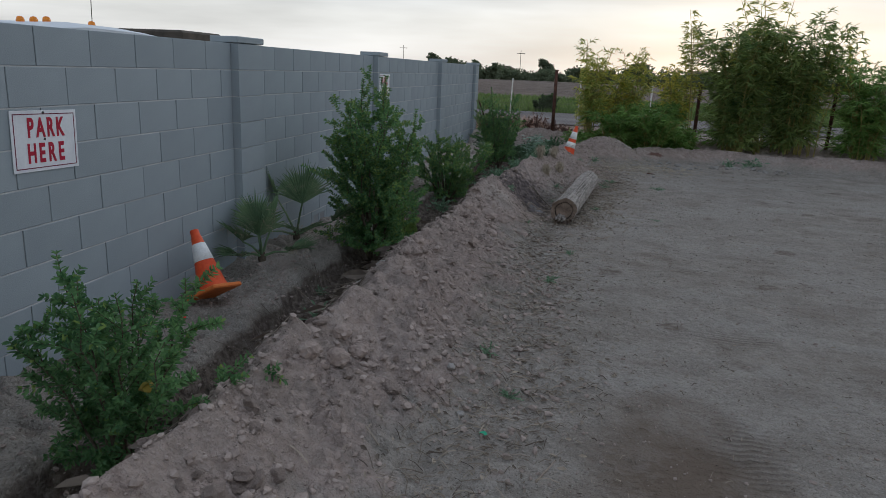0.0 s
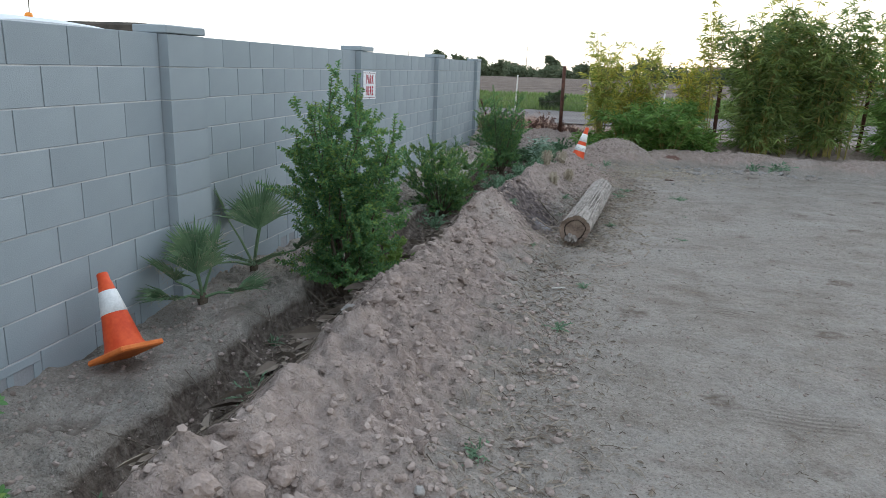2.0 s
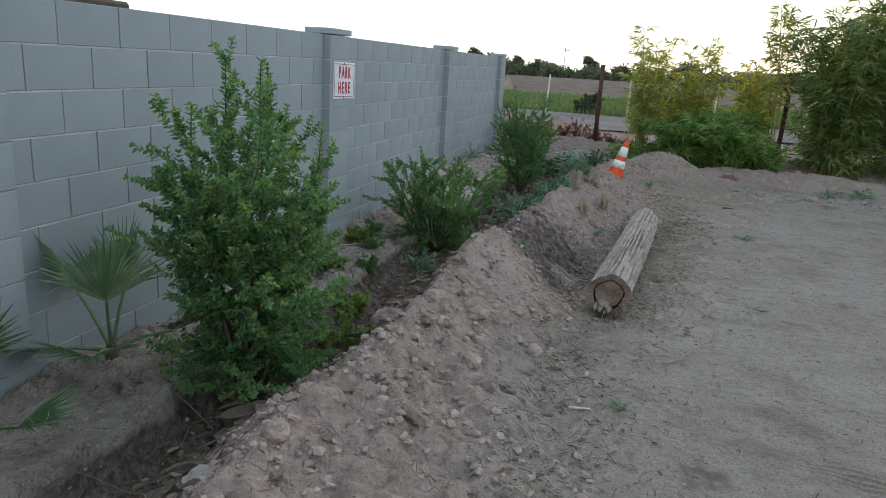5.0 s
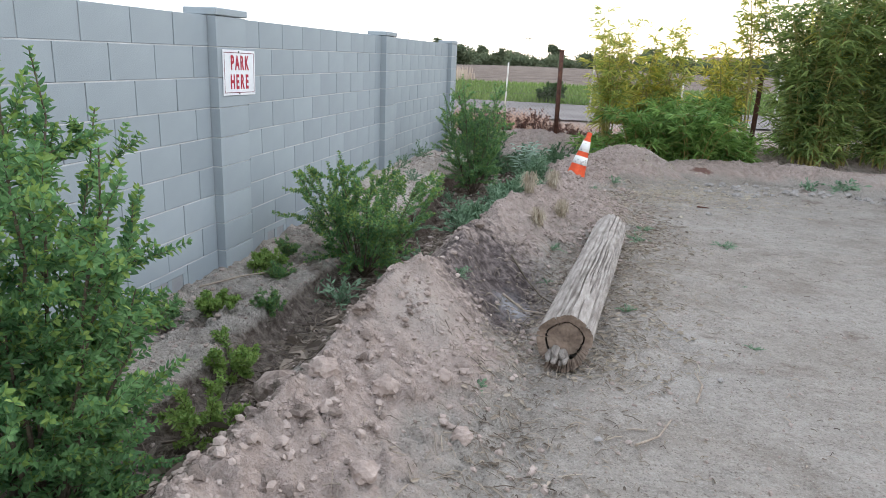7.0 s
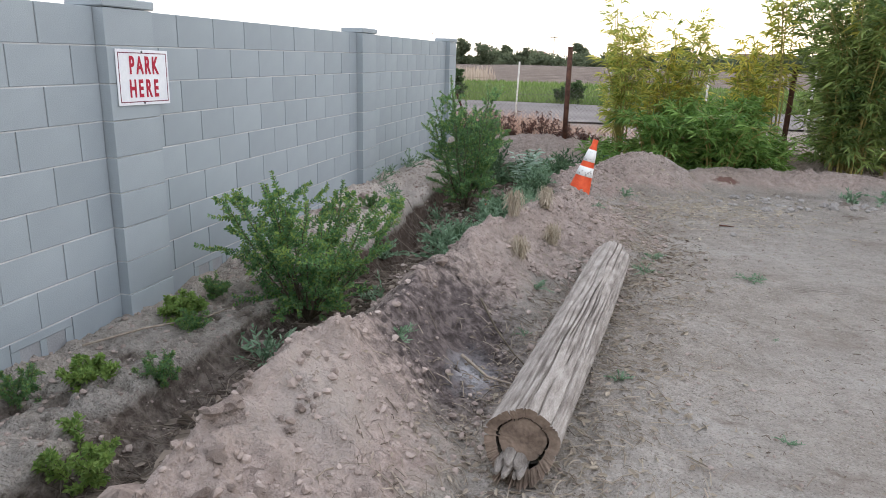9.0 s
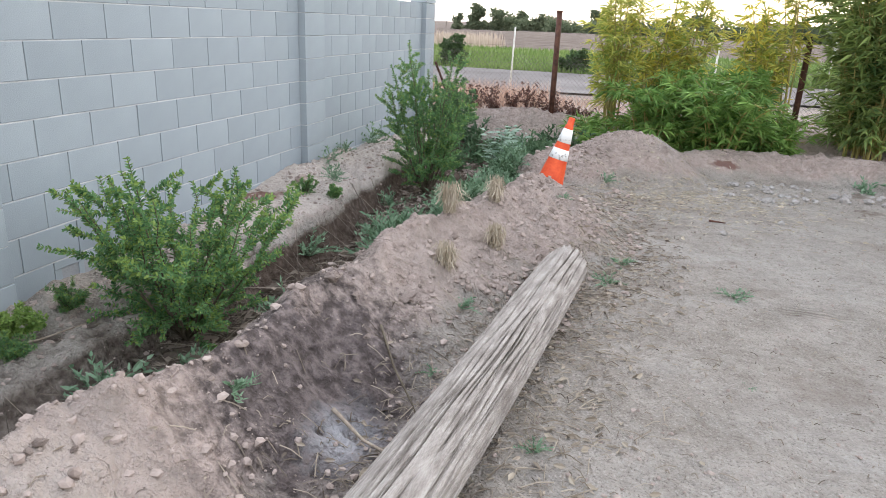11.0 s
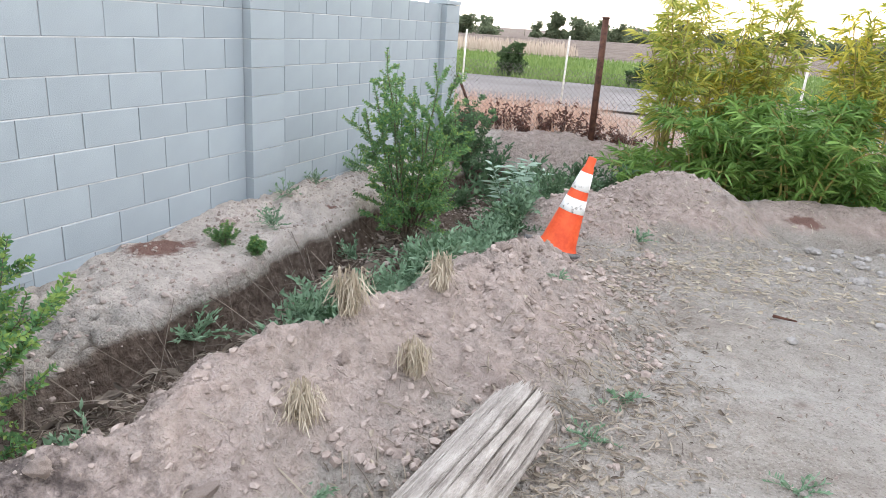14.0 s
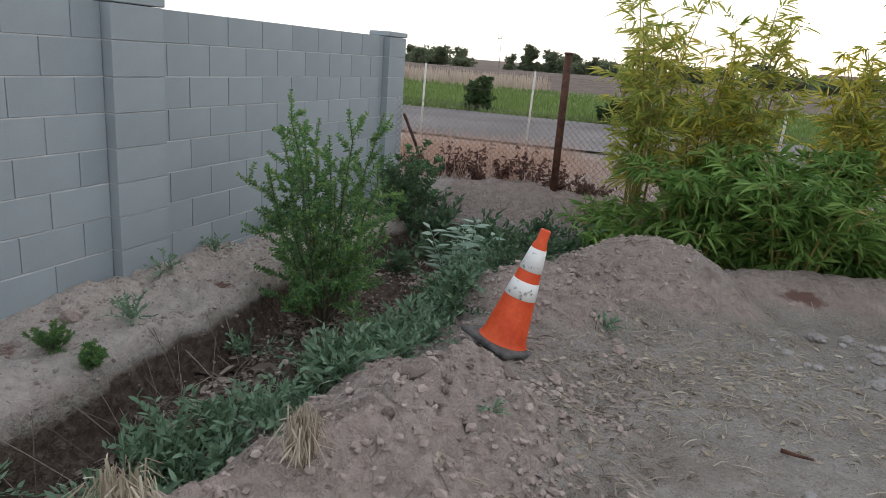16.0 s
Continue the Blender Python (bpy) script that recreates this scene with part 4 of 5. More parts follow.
for i, (x, y, s) in enumerate(((-1.86, 11.833, 0.17), (-1.7, 12.376, 0.17), (-2.0, 12.376, 0.2), (-1.83, 12.91, 0.19))):
    dry_tuft(x, y, s, 40 + i, "wilted straw coloured grass tuft on the berm")
rng_w = random.Random(17)
for i in range(46):
    y = 12.89 + 3.1 * (i + rng_w.random()) / 46
    x = -2.72 + 0.17 * (y - 12.89) + rng_w.uniform(-0.22, 0.22)
    weed(x, y, rng_w.uniform(0.2, 0.36), rng_w.randint(18, 28), weed_grey if rng_w.random() < 0.75 else weed_dark, 60 + i, "grey green leafy weed in the trench", group="trench weeds")
for i, (x, y, s, n, mt) in enumerate(((-3.56, 13.51, 0.2, 34, 0), (-3.18, 12.79, 0.26, 24, 1), (-3.5, 13.94, 0.2, 16, 1), (-3.85, 14.59, 0.22, 14, 1), (-3.95, 15.19, 0.2, 12, 1), (-3.15, 14.49, 0.26, 18, 1), (-3.55, 10.55, 0.17, 18, 0), (-3.75, 11.1, 0.19, 22, 0), (-3.35, 10.0, 0.2, 18, 0), (-3.8, 9.6, 0.2, 22, 0), (-3.12, 10.6, 0.3, 18, 1), (-2.9, 10.95, 0.24, 14, 1), (-2.8, 11.771, 0.28, 16, 1), (-3.95, 15.99, 0.3, 14, 1), (-3.4, 15.69, 0.28, 16, 1), (-3.0, 5.0, 0.2, 12, 1), (-3.3, 6.9, 0.13, 12, 1), (-2.85, 5.8, 0.16, 10, 1), (-3.3, 13.49, 0.12, 12, 0), (-2.6, 12.019, 0.24, 14, 1))):
    if mt == 0:
        shrub("weed", at(x, y, -0.01), s * 1.0, s * 0.8, 12, 0.024, 0.005, 90 + i, "dark green tufted weed on the wall shelf", mats=(leaf_green, leaf_fresh), twig=0.07, density=0.8, fresh_top=0.3, group="tufted weeds", low=0.0)
        continue
    weed(x, y, s, n, (weed_dark, weed_grey)[mt], 90 + i, ("dark green tufted weed on the wall shelf", "grey green weed on the wall shelf")[mt], group="shelf weeds")
for i, (x, y, s) in enumerate(((-0.25, 12.6, 0.16), (-1.22, 15.43, 0.2), (-1.0, 12.59, 0.15), (-0.95, 12.94, 0.17), (-1.45, 13.74, 0.12), (-1.72, 5.6, 0.14), (-1.55, 5.15, 0.1), (-1.5, 7.3, 0.13), (-1.85, 9.1, 0.1), (1.75, 16.39, 0.4), (1.4, 16.44, 0.3), (-2.2, 10.25, 0.14), (-1.35, 8.25, 0.1), (-1.15, 10.6, 0.1), (-0.45, 10.2, 0.07), (-0.3, 11.414, 0.06), (-1.72, 11.649, 0.14), (-1.7, 11.1, 0.1))):
    weed(x, y, s, 12, weed_grey, 130 + i, "small grey green weed on bare dirt", group="lot weeds", up=0.35)


def silver_weed(x, y, h, seed):
    rng = random.Random(seed)
    t = thing("silver_weed", pose(x, y, gz(x, y)), "pale silvery green tall weed with long leaves", "weed")
    q = Geo()
    for i in range(11):
        az, o = rng.uniform(0, 6.283), rng.uniform(0.02, 0.3)
        top = Vector((math.cos(az) * o, math.sin(az) * o, h * rng.uniform(0.65, 1)))
        q.tube([(0, 0, 0), top * 0.5, top], [0.006, 0.005, 0.002], 4, False)
        for k in range(16):
            p = top * (0.35 + 0.65 * k / 15)
            a = k * 2.4 + az
            q.leaf(p, (math.cos(a), math.sin(a), 0.45), rng.uniform(0.10, 0.17), 0.03, rng, 0.3, True)
    part("foliage", q, silver_leaf, t, kind="stuff")


silver_weed(-2.42, 16.04, 0.6, 7)
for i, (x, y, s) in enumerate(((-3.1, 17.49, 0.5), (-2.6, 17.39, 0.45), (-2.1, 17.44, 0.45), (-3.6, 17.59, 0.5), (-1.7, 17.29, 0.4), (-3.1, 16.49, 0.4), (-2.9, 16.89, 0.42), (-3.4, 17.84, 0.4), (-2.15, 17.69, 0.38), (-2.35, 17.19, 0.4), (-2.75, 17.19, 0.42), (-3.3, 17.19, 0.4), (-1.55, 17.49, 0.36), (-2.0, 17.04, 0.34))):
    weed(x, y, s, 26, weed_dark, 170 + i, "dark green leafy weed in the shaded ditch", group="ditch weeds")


# ---- fan palms ----
def fan_palm(x, y, fronds, stalk, fan, seed):
    rng = random.Random(seed)
    t = thing("fan_palm", pose(x, y, gz(x, y) - 0.02), "small young fan palm with fibrous green fronds", "palm", "fan palms")
    crown = Geo()
    crown.tube([(0, 0, 0), (0, 0, 0.05), (0, 0, 0.10)], [0.03, 0.035, 0.02], 8)
    part("trunk", crown, bark, t)
    for az, el, sc in fronds:
        q = Geo()
        d = Vector((math.cos(az) * math.cos(el), math.sin(az) * math.cos(el), math.sin(el)))
        p0 = Vector((0, 0, 0.06))
        p1 = p0 + d * stalk * sc
        q.tube([p0, p0.lerp(p1, 0.5) + Vector((0, 0, 0.02)), p1], [0.012, 0.009, 0.006], 5)
        side = d.cross(Vector((0, 0, 1))).normalized()
        up = side.cross(d)
        n = 34
        for k in range(n):
            a = (k / (n - 1) - 0.5) * 2.5
            sd = (d * math.cos(a) + side * math.sin(a) + up * (0.1 + 0.35 * abs(math.sin(a)))).normalized()
            ln = fan * sc * (1 - 0.16 * abs(a)) * rng.uniform(0.85, 1.06)
            wv = (side * math.cos(a) - d * math.sin(a)) * 0.0095
            b, tip = p1, p1 + sd * ln - Vector((0, 0, ln * rng.uniform(0.02, 0.2)))
            mid = p1 + sd * ln * 0.55 - Vector((0, 0, ln * 0.02))
            q.add([b, mid + wv + up * 0.005, mid - wv + up * 0.005, tip, mid - up * 0.004], [(0, 1, 4), (0, 4, 2), (1, 3, 4), (4, 3, 2)])
        part("frond", q, palm_leaf, t)
        q = Geo()
        for k in range(34):
            a = rng.uniform(-1.1, 1.1)
            sd = (d * math.cos(a) + side * math.sin(a) + up * rng.uniform(0, 0.25)).normalized()
            s0 = p1 + sd * fan * sc * rng.uniform(0.35, 0.6)
            s1 = s0 + Vector((rng.uniform(-1, 1), rng.uniform(-1, 1), rng.uniform(-0.6, 0.9))) * 0.05
            s2 = s1 + Vector((rng.uniform(-1, 1), rng.uniform(-1, 1), rng.uniform(-1, 0.3))) * 0.05
            q.tube([s0, s1, s2], 0.0008, 3, False)
        part("fibre_fringe", q, straw, t, "pale hanging leaf threads", kind="stuff")


fan_palm(-3.78, 6.9, [(0.3, 1.25, 1.0), (2.4, 1.1, 1.0), (-1.2, 0.95, 0.95), (4.2, 0.7, 0.9), (0.0, 0.25, 0.9), (-1.9, 0.2, 0.85)], 0.26, 0.34, 1)
fan_palm(-3.86, 7.76, [(1.2, 1.3, 1.0), (3.4, 1.1, 1.1), (-0.9, 1.0, 1.1), (0.2, 0.4, 1.0), (-2.0, 0.25, 1.0), (5.2, 0.3, 0.9)], 0.36, 0.4, 2)


# ---- bamboo ----
def bamboo(name, x, y, canes, height, spread, leaf, seed, mat, label, start=0.2, branch=0.35, per=5, arch=0.35, bias=(0, 0), z0=None):
    rng = random.Random(seed)
    t = thing(name, pose(x, y, (gz(x, y) if z0 is None else z0) - 0.03), label, "bamboo", "bamboo hedge")
    lg = Geo()
    for i in range(canes):
        cg = Geo()
        az, o = rng.uniform(0, 6.283), spread * rng.uniform(0.2, 1.0)
        h = height * rng.uniform(0.55, 1.0)
        r0 = rng.uniform(0, 0.35) * spread
        base = Vector((math.cos(az) * r0, math.sin(az) * r0, 0))
        pts = []
        for k in range(11):
            s = k / 10
            pts.append(base + Vector((math.cos(az) * o * s ** 1.8 + bias[0] * s, math.sin(az) * o * s ** 1.8 + bias[1] * s, h * (s - arch * 0.5 * s ** 3))))
        cg.tube(pts, [0.011 * (1 - 0.85 * k / 10) + 0.0015 for k in range(11)], 5)
        nb = int(h * (1 - start) / 0.085)
        for j in range(nb):
            s = start + (1 - start) * (j + rng.random()) / nb
            u = s * 10
            a = min(int(u), 9)
            p = pts[a].lerp(pts[a + 1], u - a)
            ba = rng.uniform(0, 6.283)
            ln = branch * rng.uniform(0.35, 1.0) * (1.15 - 0.6 * s)
            d = Vector((math.cos(ba), math.sin(ba), rng.uniform(0.0, 0.9))).normalized()
            e = p + d * ln - Vector((0, 0, ln * 0.12))
            cg.tube([p, p.lerp(e, 0.5) + Vector((0, 0, ln * 0.06)), e], [0.003, 0.002, 0.001], 3, False)
            for k in range(per + 1):
                b = p.lerp(e, 0.3 + 0.7 * k / per)
                fan = d + Vector((rng.uniform(-0.9, 0.9), rng.uniform(-0.9, 0.9), rng.uniform(-0.8, 0.35)))
                lg.leaf(b, fan, leaf * rng.uniform(0.6, 1.15), leaf * 0.14, rng, rng.uniform(0.1, 0.45), True)
        part("cane", cg, cane_mat, t, "thin yellow green cane")
    part("foliage", lg, mat, t, kind="stuff")
    return t


low = "low dense bamboo clump with drooping green leaves"
for i, (x, y, n, h, sp) in enumerate(((-1.4, 17.54, 26, 0.85, 0.5), (-0.75, 17.49, 42, 1.55, 0.7), (-0.05, 17.44, 50, 1.9, 0.75), (0.55, 17.54, 24, 1.2, 0.45))):
    bamboo("bamboo_clump", x, y, n, h, sp, 0.165, 200 + i, bamboo_green, low, 0.15, 0.32, 10, 0.75)
for i, (x, y, n, h, sp, mt) in enumerate(((-1.35, 18.02, 15, 2.5, 0.5, 0), (-0.6, 18.1, 13, 2.25, 0.5, 0), (-0.9, 18.15, 11, 2.1, 0.5, 1), (0.42, 18.18, 15, 1.95, 0.4, 1))):
    bamboo("bamboo_clump", x, y, n, h, sp, 0.16, 220 + i, (bamboo_pale, bamboo_yellow)[mt], ("tall sparse pale green bamboo with fine leaves", "yellowing sparse bamboo with fine leaves")[mt], 0.2, 0.38, 9, 0.25)
for i, (x, y, n, h, sp) in enumerate(((1.65, 17.95, 48, 3.35, 0.9), (2.75, 18.05, 42, 3.4, 0.9), (4.2, 18.0, 34, 2.5, 0.9), (5.3, 18.1, 32, 2.5, 1.0), (6.4, 18.1, 22, 2.5, 0.9), (7.6, 18.1, 20, 2.5, 0.9))):
    bamboo("bamboo_clump", x, y, n, h, sp, 0.19, 240 + i, bamboo_dark if i in (0, 1, 3) else bamboo_green, "tall dense dark green bamboo clump", 0.05, 0.5, 9, 0.35)
for i, (x, y, n, h, sp) in enumerate(((0.75, 17.95, 5, 3.5, 0.3), (2.2, 17.95, 10, 3.7, 1.0), (3.2, 17.95, 6, 3.4, 0.7))):
    bamboo("bamboo_clump", x, y, n, h, sp, 0.17, 260 + i, bamboo_pale, "few tall light green bamboo canes", 0.35, 0.3, 7, 0.2)


# ---- fences ----
def post_thing(name, a, b, r, mat, label, group, sides=8):
    q = Geo()
    a, b = Vector(a), Vector(b)
    q.tube([a, a.lerp(b, 0.5), b], [r, r, r * 0.98], sides)
    return tagged(new(name, q.mesh(name, mat, True)), label, "fence post", group)


for x, top, lean in ((-2.19, 1.70, 0.0), (0.9, 1.5, 0.02), (3.6, 1.6, 0.03), (6.6, 1.6, -0.03)):
    z = gz(x, 18.24)
    t = post_thing("rusty_fence_post", (x, 18.24, z - 0.2), (x + lean, 18.24, top), 0.038, rust, "rusty dark red steel pipe fence post", "rusty posts")
    q = Geo()
    q.tube([(x + lean, 18.24, top + 0.001), (x + lean, 18.24, top + 0.014), (x + lean, 18.24, top + 0.02)], [0.046, 0.046, 0.03], 10)
    part("post_cap", q, rust, t, "flat rusty cap")
q = Geo()
q.tube([(-3.73, 18.61, 0.2), (-3.84, 18.49, 0.65), (-3.95, 18.39, 0.96)], 0.018, 6)
tagged(new("leaning_post", q.mesh("leaning_post", rust)), "thin rusty stake leaning at the wall's end", "fence post")

fence = thing("chain_link_fence", pose(0, 18.27, 0), "rusty sagging chain link fence mesh between posts", "fence")
q = Geo()
z0, z1, cell = 0.22, 1.14, 0.062
nxw = int(12.0 / cell)
hgt = z1 - z0
for i in range(-int(hgt / cell), nxw):
    for sg in (1, -1):
        xa = -4.2 + i * cell
        pa, pb = (xa, z0), (xa + hgt, z1)
        if sg < 0:
            pa, pb = (xa + hgt, z0), (xa, z1)
        pts = []
        for k in range(9):
            s = k / 8
            x, z = pa[0] + (pb[0] - pa[0]) * s, pa[1] + (pb[1] - pa[1]) * s
            if -4.2 <= x <= 7.8:
                pts.append((x, 0.02 * math.sin(x * 1.7) + 0.003 * sg, z - 0.02 * math.sin(x * 2.1)))
        if len(pts) > 1:
            q.tube(pts, 0.0019, 3, False)
part("wire_mesh", q, galvanised, fence, kind="stuff")

for i in range(-4, 6):
    x = -1.76 + 2.05 * i
    y = 23.6
    post_thing("white_fence_post", (x - 0.02, y, 0.0), (x + 0.01 * (i % 3), y, 1.46), 0.021, post_white, "slim weathered white fence post", "white posts", 6)
for k, z in enumerate((0.75, 1.1, 1.38)):
    q = Geo()
    q.tube([(x, 23.6, z + 0.02 * math.sin(x * 1.9 + k)) for x in np.linspace(-9.9, 8.5, 40)], 0.0025, 3)
    tagged(new("fence_wire", q.mesh("fence_wire", galvanised)), "thin sagging fence wire", "wire", "fence wires")


# ---- behind the fence ----
def dead_weed(x, y, h, n, seed):
    rng = random.Random(seed)
    t = thing("dead_weed", pose(x, y, gz(x, y) - 0.02), "dried dark brown weed at the fence", "weed", "dead weeds")
    q = Geo()
    for i in range(n):
        az, o = rng.uniform(0, 6.283), rng.uniform(0.03, 0.22)
        tip = Vector((math.cos(az) * o, math.sin(az) * o, h * rng.uniform(0.5, 1)))
        q.tube([(0, 0, 0), tip * 0.5 + Vector((0, 0, 0.02)), tip], [0.004, 0.003, 0.0015], 3, False)
        for k in range(14):
            p = tip * rng.uniform(0.25, 1)
            q.leaf(p, (rng.uniform(-1, 1), rng.uniform(-1, 1), rng.uniform(-0.9, 0.3)), rng.uniform(0.03, 0.065), 0.022, rng, 0.2)
    part("foliage", q, brown_weed, t, kind="stuff")


rng_b = random.Random(77)
for i in range(16):
    dead_weed(-3.85 + 0.14 * i + rng_b.uniform(-0.05, 0.05), 18.39 + rng_b.uniform(-0.12, 0.25), rng_b.uniform(0.22, 0.5) if i < 10 else rng_b.uniform(0.15, 0.35), 9, 300 + i)
q = Geo()
dg_x = np.random.uniform(-6.5, -2.4, 5200) + np.random.random(5200) ** 3 * 2.5
dg_y = np.random.uniform(18.3, 23.2, 5200)
for x, y, z in zip(dg_x, dg_y, ground_z(dg_x, dg_y)):
    h = rng_b.uniform(0.1, 0.38) * (1.1 if x < -2.6 else 0.5)
    a = rng_b.uniform(0, 6.283)
    dx, dy = math.cos(a), math.sin(a)
    o = rng_b.uniform(0.02, 0.15)
    q.add([(x - dy * 0.005, y + dx * 0.005, z - 0.01), (x + dy * 0.005, y - dx * 0.005, z - 0.01), (x + dx * o, y + dy * o, z + h)], [(0, 1, 2)])
tagged(new("dry_grass", q.mesh("dry_grass", pink_straw)), "pinkish dry grass behind the fence", "dry grass", "", "stuff")

q = Geo()
for _ in range(26000):
    y = 31.0 + 20 * rng_b.random() ** 1.6
    x = rng_b.uniform(-4 - 0.75 * y, 0.35 * y)
    z = 0.09
    h = rng_b.uniform(0.08, 0.26)
    a = rng_b.uniform(0, 6.283)
    w = 0.02 + 0.0006 * y
    dx, dy = math.cos(a) * w, math.sin(a) * w
    q.add([(x - dx, y - dy, z), (x + dx, y + dy, z), (x + rng_b.uniform(-0.08, 0.08), y + rng_b.uniform(-0.08, 0.08), z + h)], [(0, 1, 2)])
tagged(new("crop_field", q.mesh("crop_field", crop_green)), "low green crop growing in the far field", "crop", "", "stuff")
q = Geo()
for _ in range(5200):
    y = rng_b.uniform(50, 56)
    x = rng_b.uniform(-48, -10.5)
    h = rng_b.uniform(0.5, 0.95)
    q.add([(x - 0.04, y, 0.05), (x + 0.04, y, 0.05), (x + rng_b.uniform(-0.1, 0.1), y, 0.1 + h)], [(0, 1, 2)])
tagged(new("reed_bed", q.mesh("reed_bed", reed_pale)), "pale pink dry stalks past the field", "dry stalks", "", "stuff")

for x, y, h, sp, sd in ((-7.4, 31.8, 1.15, 0.6, 1), (-3.3, 31.6, 0.95, 0.65, 2), (-12.5, 33.5, 0.8, 0.5, 3)):
    shrub("field_bush", (x, y, 0.03), h, sp, 16, 0.11, 0.05, 400 + sd, "round dark green bush at the field's edge", mats=(bush_leaf, bush_leaf), twig=0.3, density=0.8, low=0.0, group="field bushes")


def far_tree(h, w, seed):
    rng = random.Random(seed)
    t = thing("tree", pose(0, 0, 0), "distant tree on the horizon, its green paled by painted haze", "tree", "far trees")
    q = Geo()
    q.tube([(0, 0, -0.2), (0.05, 0, h * 0.3), (0, 0.05, h * 0.6)], [0.16, 0.12, 0.05], 6)
    part("trunk", q, bark, t)
    q = Geo()
    lobes = [(rng.uniform(-0.6, 0.6) * w, rng.uniform(-0.4, 0.4) * w, h * rng.uniform(0.1, 0.8), rng.uniform(0.22, 0.42) * w) for _ in range(9)] + [(rng.uniform(-0.7, 0.7) * w, rng.uniform(-0.4, 0.4) * w, 0.7, 0.4 * w) for _ in range(5)]
    for _ in range(1100):
        lx, ly, lz, lr = rng.choice(lobes)
        d = Vector((rng.gauss(0, 1), rng.gauss(0, 1), rng.gauss(0, 0.9))).normalized() * lr * rng.uniform(0.55, 1.1)
        p = Vector((lx, ly, max(0.5, lz))) + d
        q.leaf(p, (rng.uniform(-1, 1), rng.uniform(-1, 1), rng.uniform(-0.5, 0.8)), 0.6, 0.42, rng)
    part("crown", q, hazed_leaf, t)
    return t


kinds = [far_tree(4.4, 3.4, 1), far_tree(3.2, 3.2, 2), far_tree(4.9, 2.2, 3), far_tree(2.7, 4.2, 4)]
places = []
for i in range(96):
    places.append((-122 + 1.9 * i + rng_b.uniform(-1.8, 1.8), 138 + rng_b.uniform(-10, 26), rng_b.choice([0, 1, 2, 3, 1, 3]), rng_b.choice([0.4, 0.55, 0.7, 0.85, 1.1])))
for k in range(4):
    kinds[k].matrix_world = pose(-30 + 9 * k, 150, 0)
for x, y, k, sc in places:
    c = copy_thing(kinds[k], pose(x, y, 0, 0, 0, rng_b.uniform(0, 360)))
    c.scale = (sc, sc, sc)


def far_house(x, y, w, h, seed):
    t = thing("house", pose(x, y, 0, 0, 0, seed * 17 % 40 - 20), "small pale house far across the fields", "house", "far houses")
    q = Geo()
    q.box((-w / 2, -3, -0.2), (w / 2, 3, h))
    part("wall", q, far_wall, t)
    q = Geo()
    q.add([(-w / 2 - 0.4, -3.4, h), (w / 2 + 0.4, -3.4, h), (w / 2 + 0.4, 3.4, h), (-w / 2 - 0.4, 3.4, h), (-w / 2 + 1, 0, h + 1.3), (w / 2 - 1, 0, h + 1.3)], [(0, 1, 5, 4), (2, 3, 4, 5), (1, 2, 5), (3, 0, 4), (0, 3, 2, 1)])
    part("roof", q, far_roof, t, "low hipped roof")
    for k in (-0.28, 0.2):
        q = Geo()
        q.box((w * k, -3.06, 0.9), (w * k + 1.1, -3.001, 2.0))
        part("window", q, truck_dark, t)


for i, (x, y, w, h) in enumerate(((-26, 186, 7, 2.0), (24, 178, 12, 2.4))):
    far_house(x, y, w, h, i)
for x, y, h in ((-47, 168, 7.0), (-19, 166, 6.6)):
    q = Geo()
    q.tube([(0, 0, -0.2), (0, 0, h)], [0.07, 0.05], 6)
    q.box((-0.9, -0.06, h - 0.7), (0.9, 0.06, h - 0.58))
    p = tagged(new("utility_pole", q.mesh("utility_pole", bark)), "thin dark utility pole far off", "pole", "utility poles")
    p.location = (x, y, 0)

# ---- truck parked behind the wall ----
truck = thing("truck", pose(-7.4, 8.9, 0, 0, 0, 0), "white truck with amber roof lamps parked behind the wall", "truck")
q = Geo()
q.box((-0.95, -1.5, 0.45), (0.85, 1.45, 1.55), 0.12)
part("cab", q, truck_white, truck)
q = Geo()
prof = [(-1.45, 1.55), (-1.35, 1.80), (-1.0, 1.90), (-0.2, 1.955), (0.6, 1.945), (1.15, 1.915), (1.36, 1.86), (1.45, 1.552)]
v = [(x, y, z - (0.05 if abs(x) > 0.6 else 0)) for x in (-0.88, -0.6, 0.5, 0.78) for y, z in prof]
n = len(prof)
q.add(v, [(i * n + k, i * n + k + 1, (i + 1) * n + k + 1, (i + 1) * n + k) for i in range(3) for k in range(n - 1)] + [tuple(range(n)), tuple(reversed(range(3 * n, 4 * n)))])
part("roof", q, truck_white, truck, "rounded white cab roof")
for y, z in ((-0.66, 1.93), (-0.48, 1.94), (-0.30, 1.955), (0.40, 1.955)):
    q = Geo()
    lathe(q, [(0.04, z - 0.02), (0.04, z + 0.015), (0.03, z + 0.04), (0.0, z + 0.05)], 10)
    ob = part("marker_lamp", q, amber, truck, "small amber roof lamp")
    ob.location = (0.35, y, 0)
q = Geo()
q.tube([(0.35, 0.41, 1.95), (0.35, 0.43, 2.6)], 0.005, 5)
part("antenna", q, truck_dark, truck, "thin dark whip antenna")
q = Geo()
q.box((-0.9, 1.52, 0.6), (0.8, 2.55, 1.985), 0.03)
part("cargo_box", q, truck_dark, truck, "dark brown cargo box")
for x in (-0.85, 0.7):
    for y in (-0.95, 1.9):
        q = Geo()
        q.tube([(x - 0.1, y, 0.38), (x + 0.1, y, 0.38)], 0.38, 20)
        part("wheel", q, rubber_black, truck, "black tyre")

# ---- stones, sticks and litter ----
rng_c = random.Random(91)


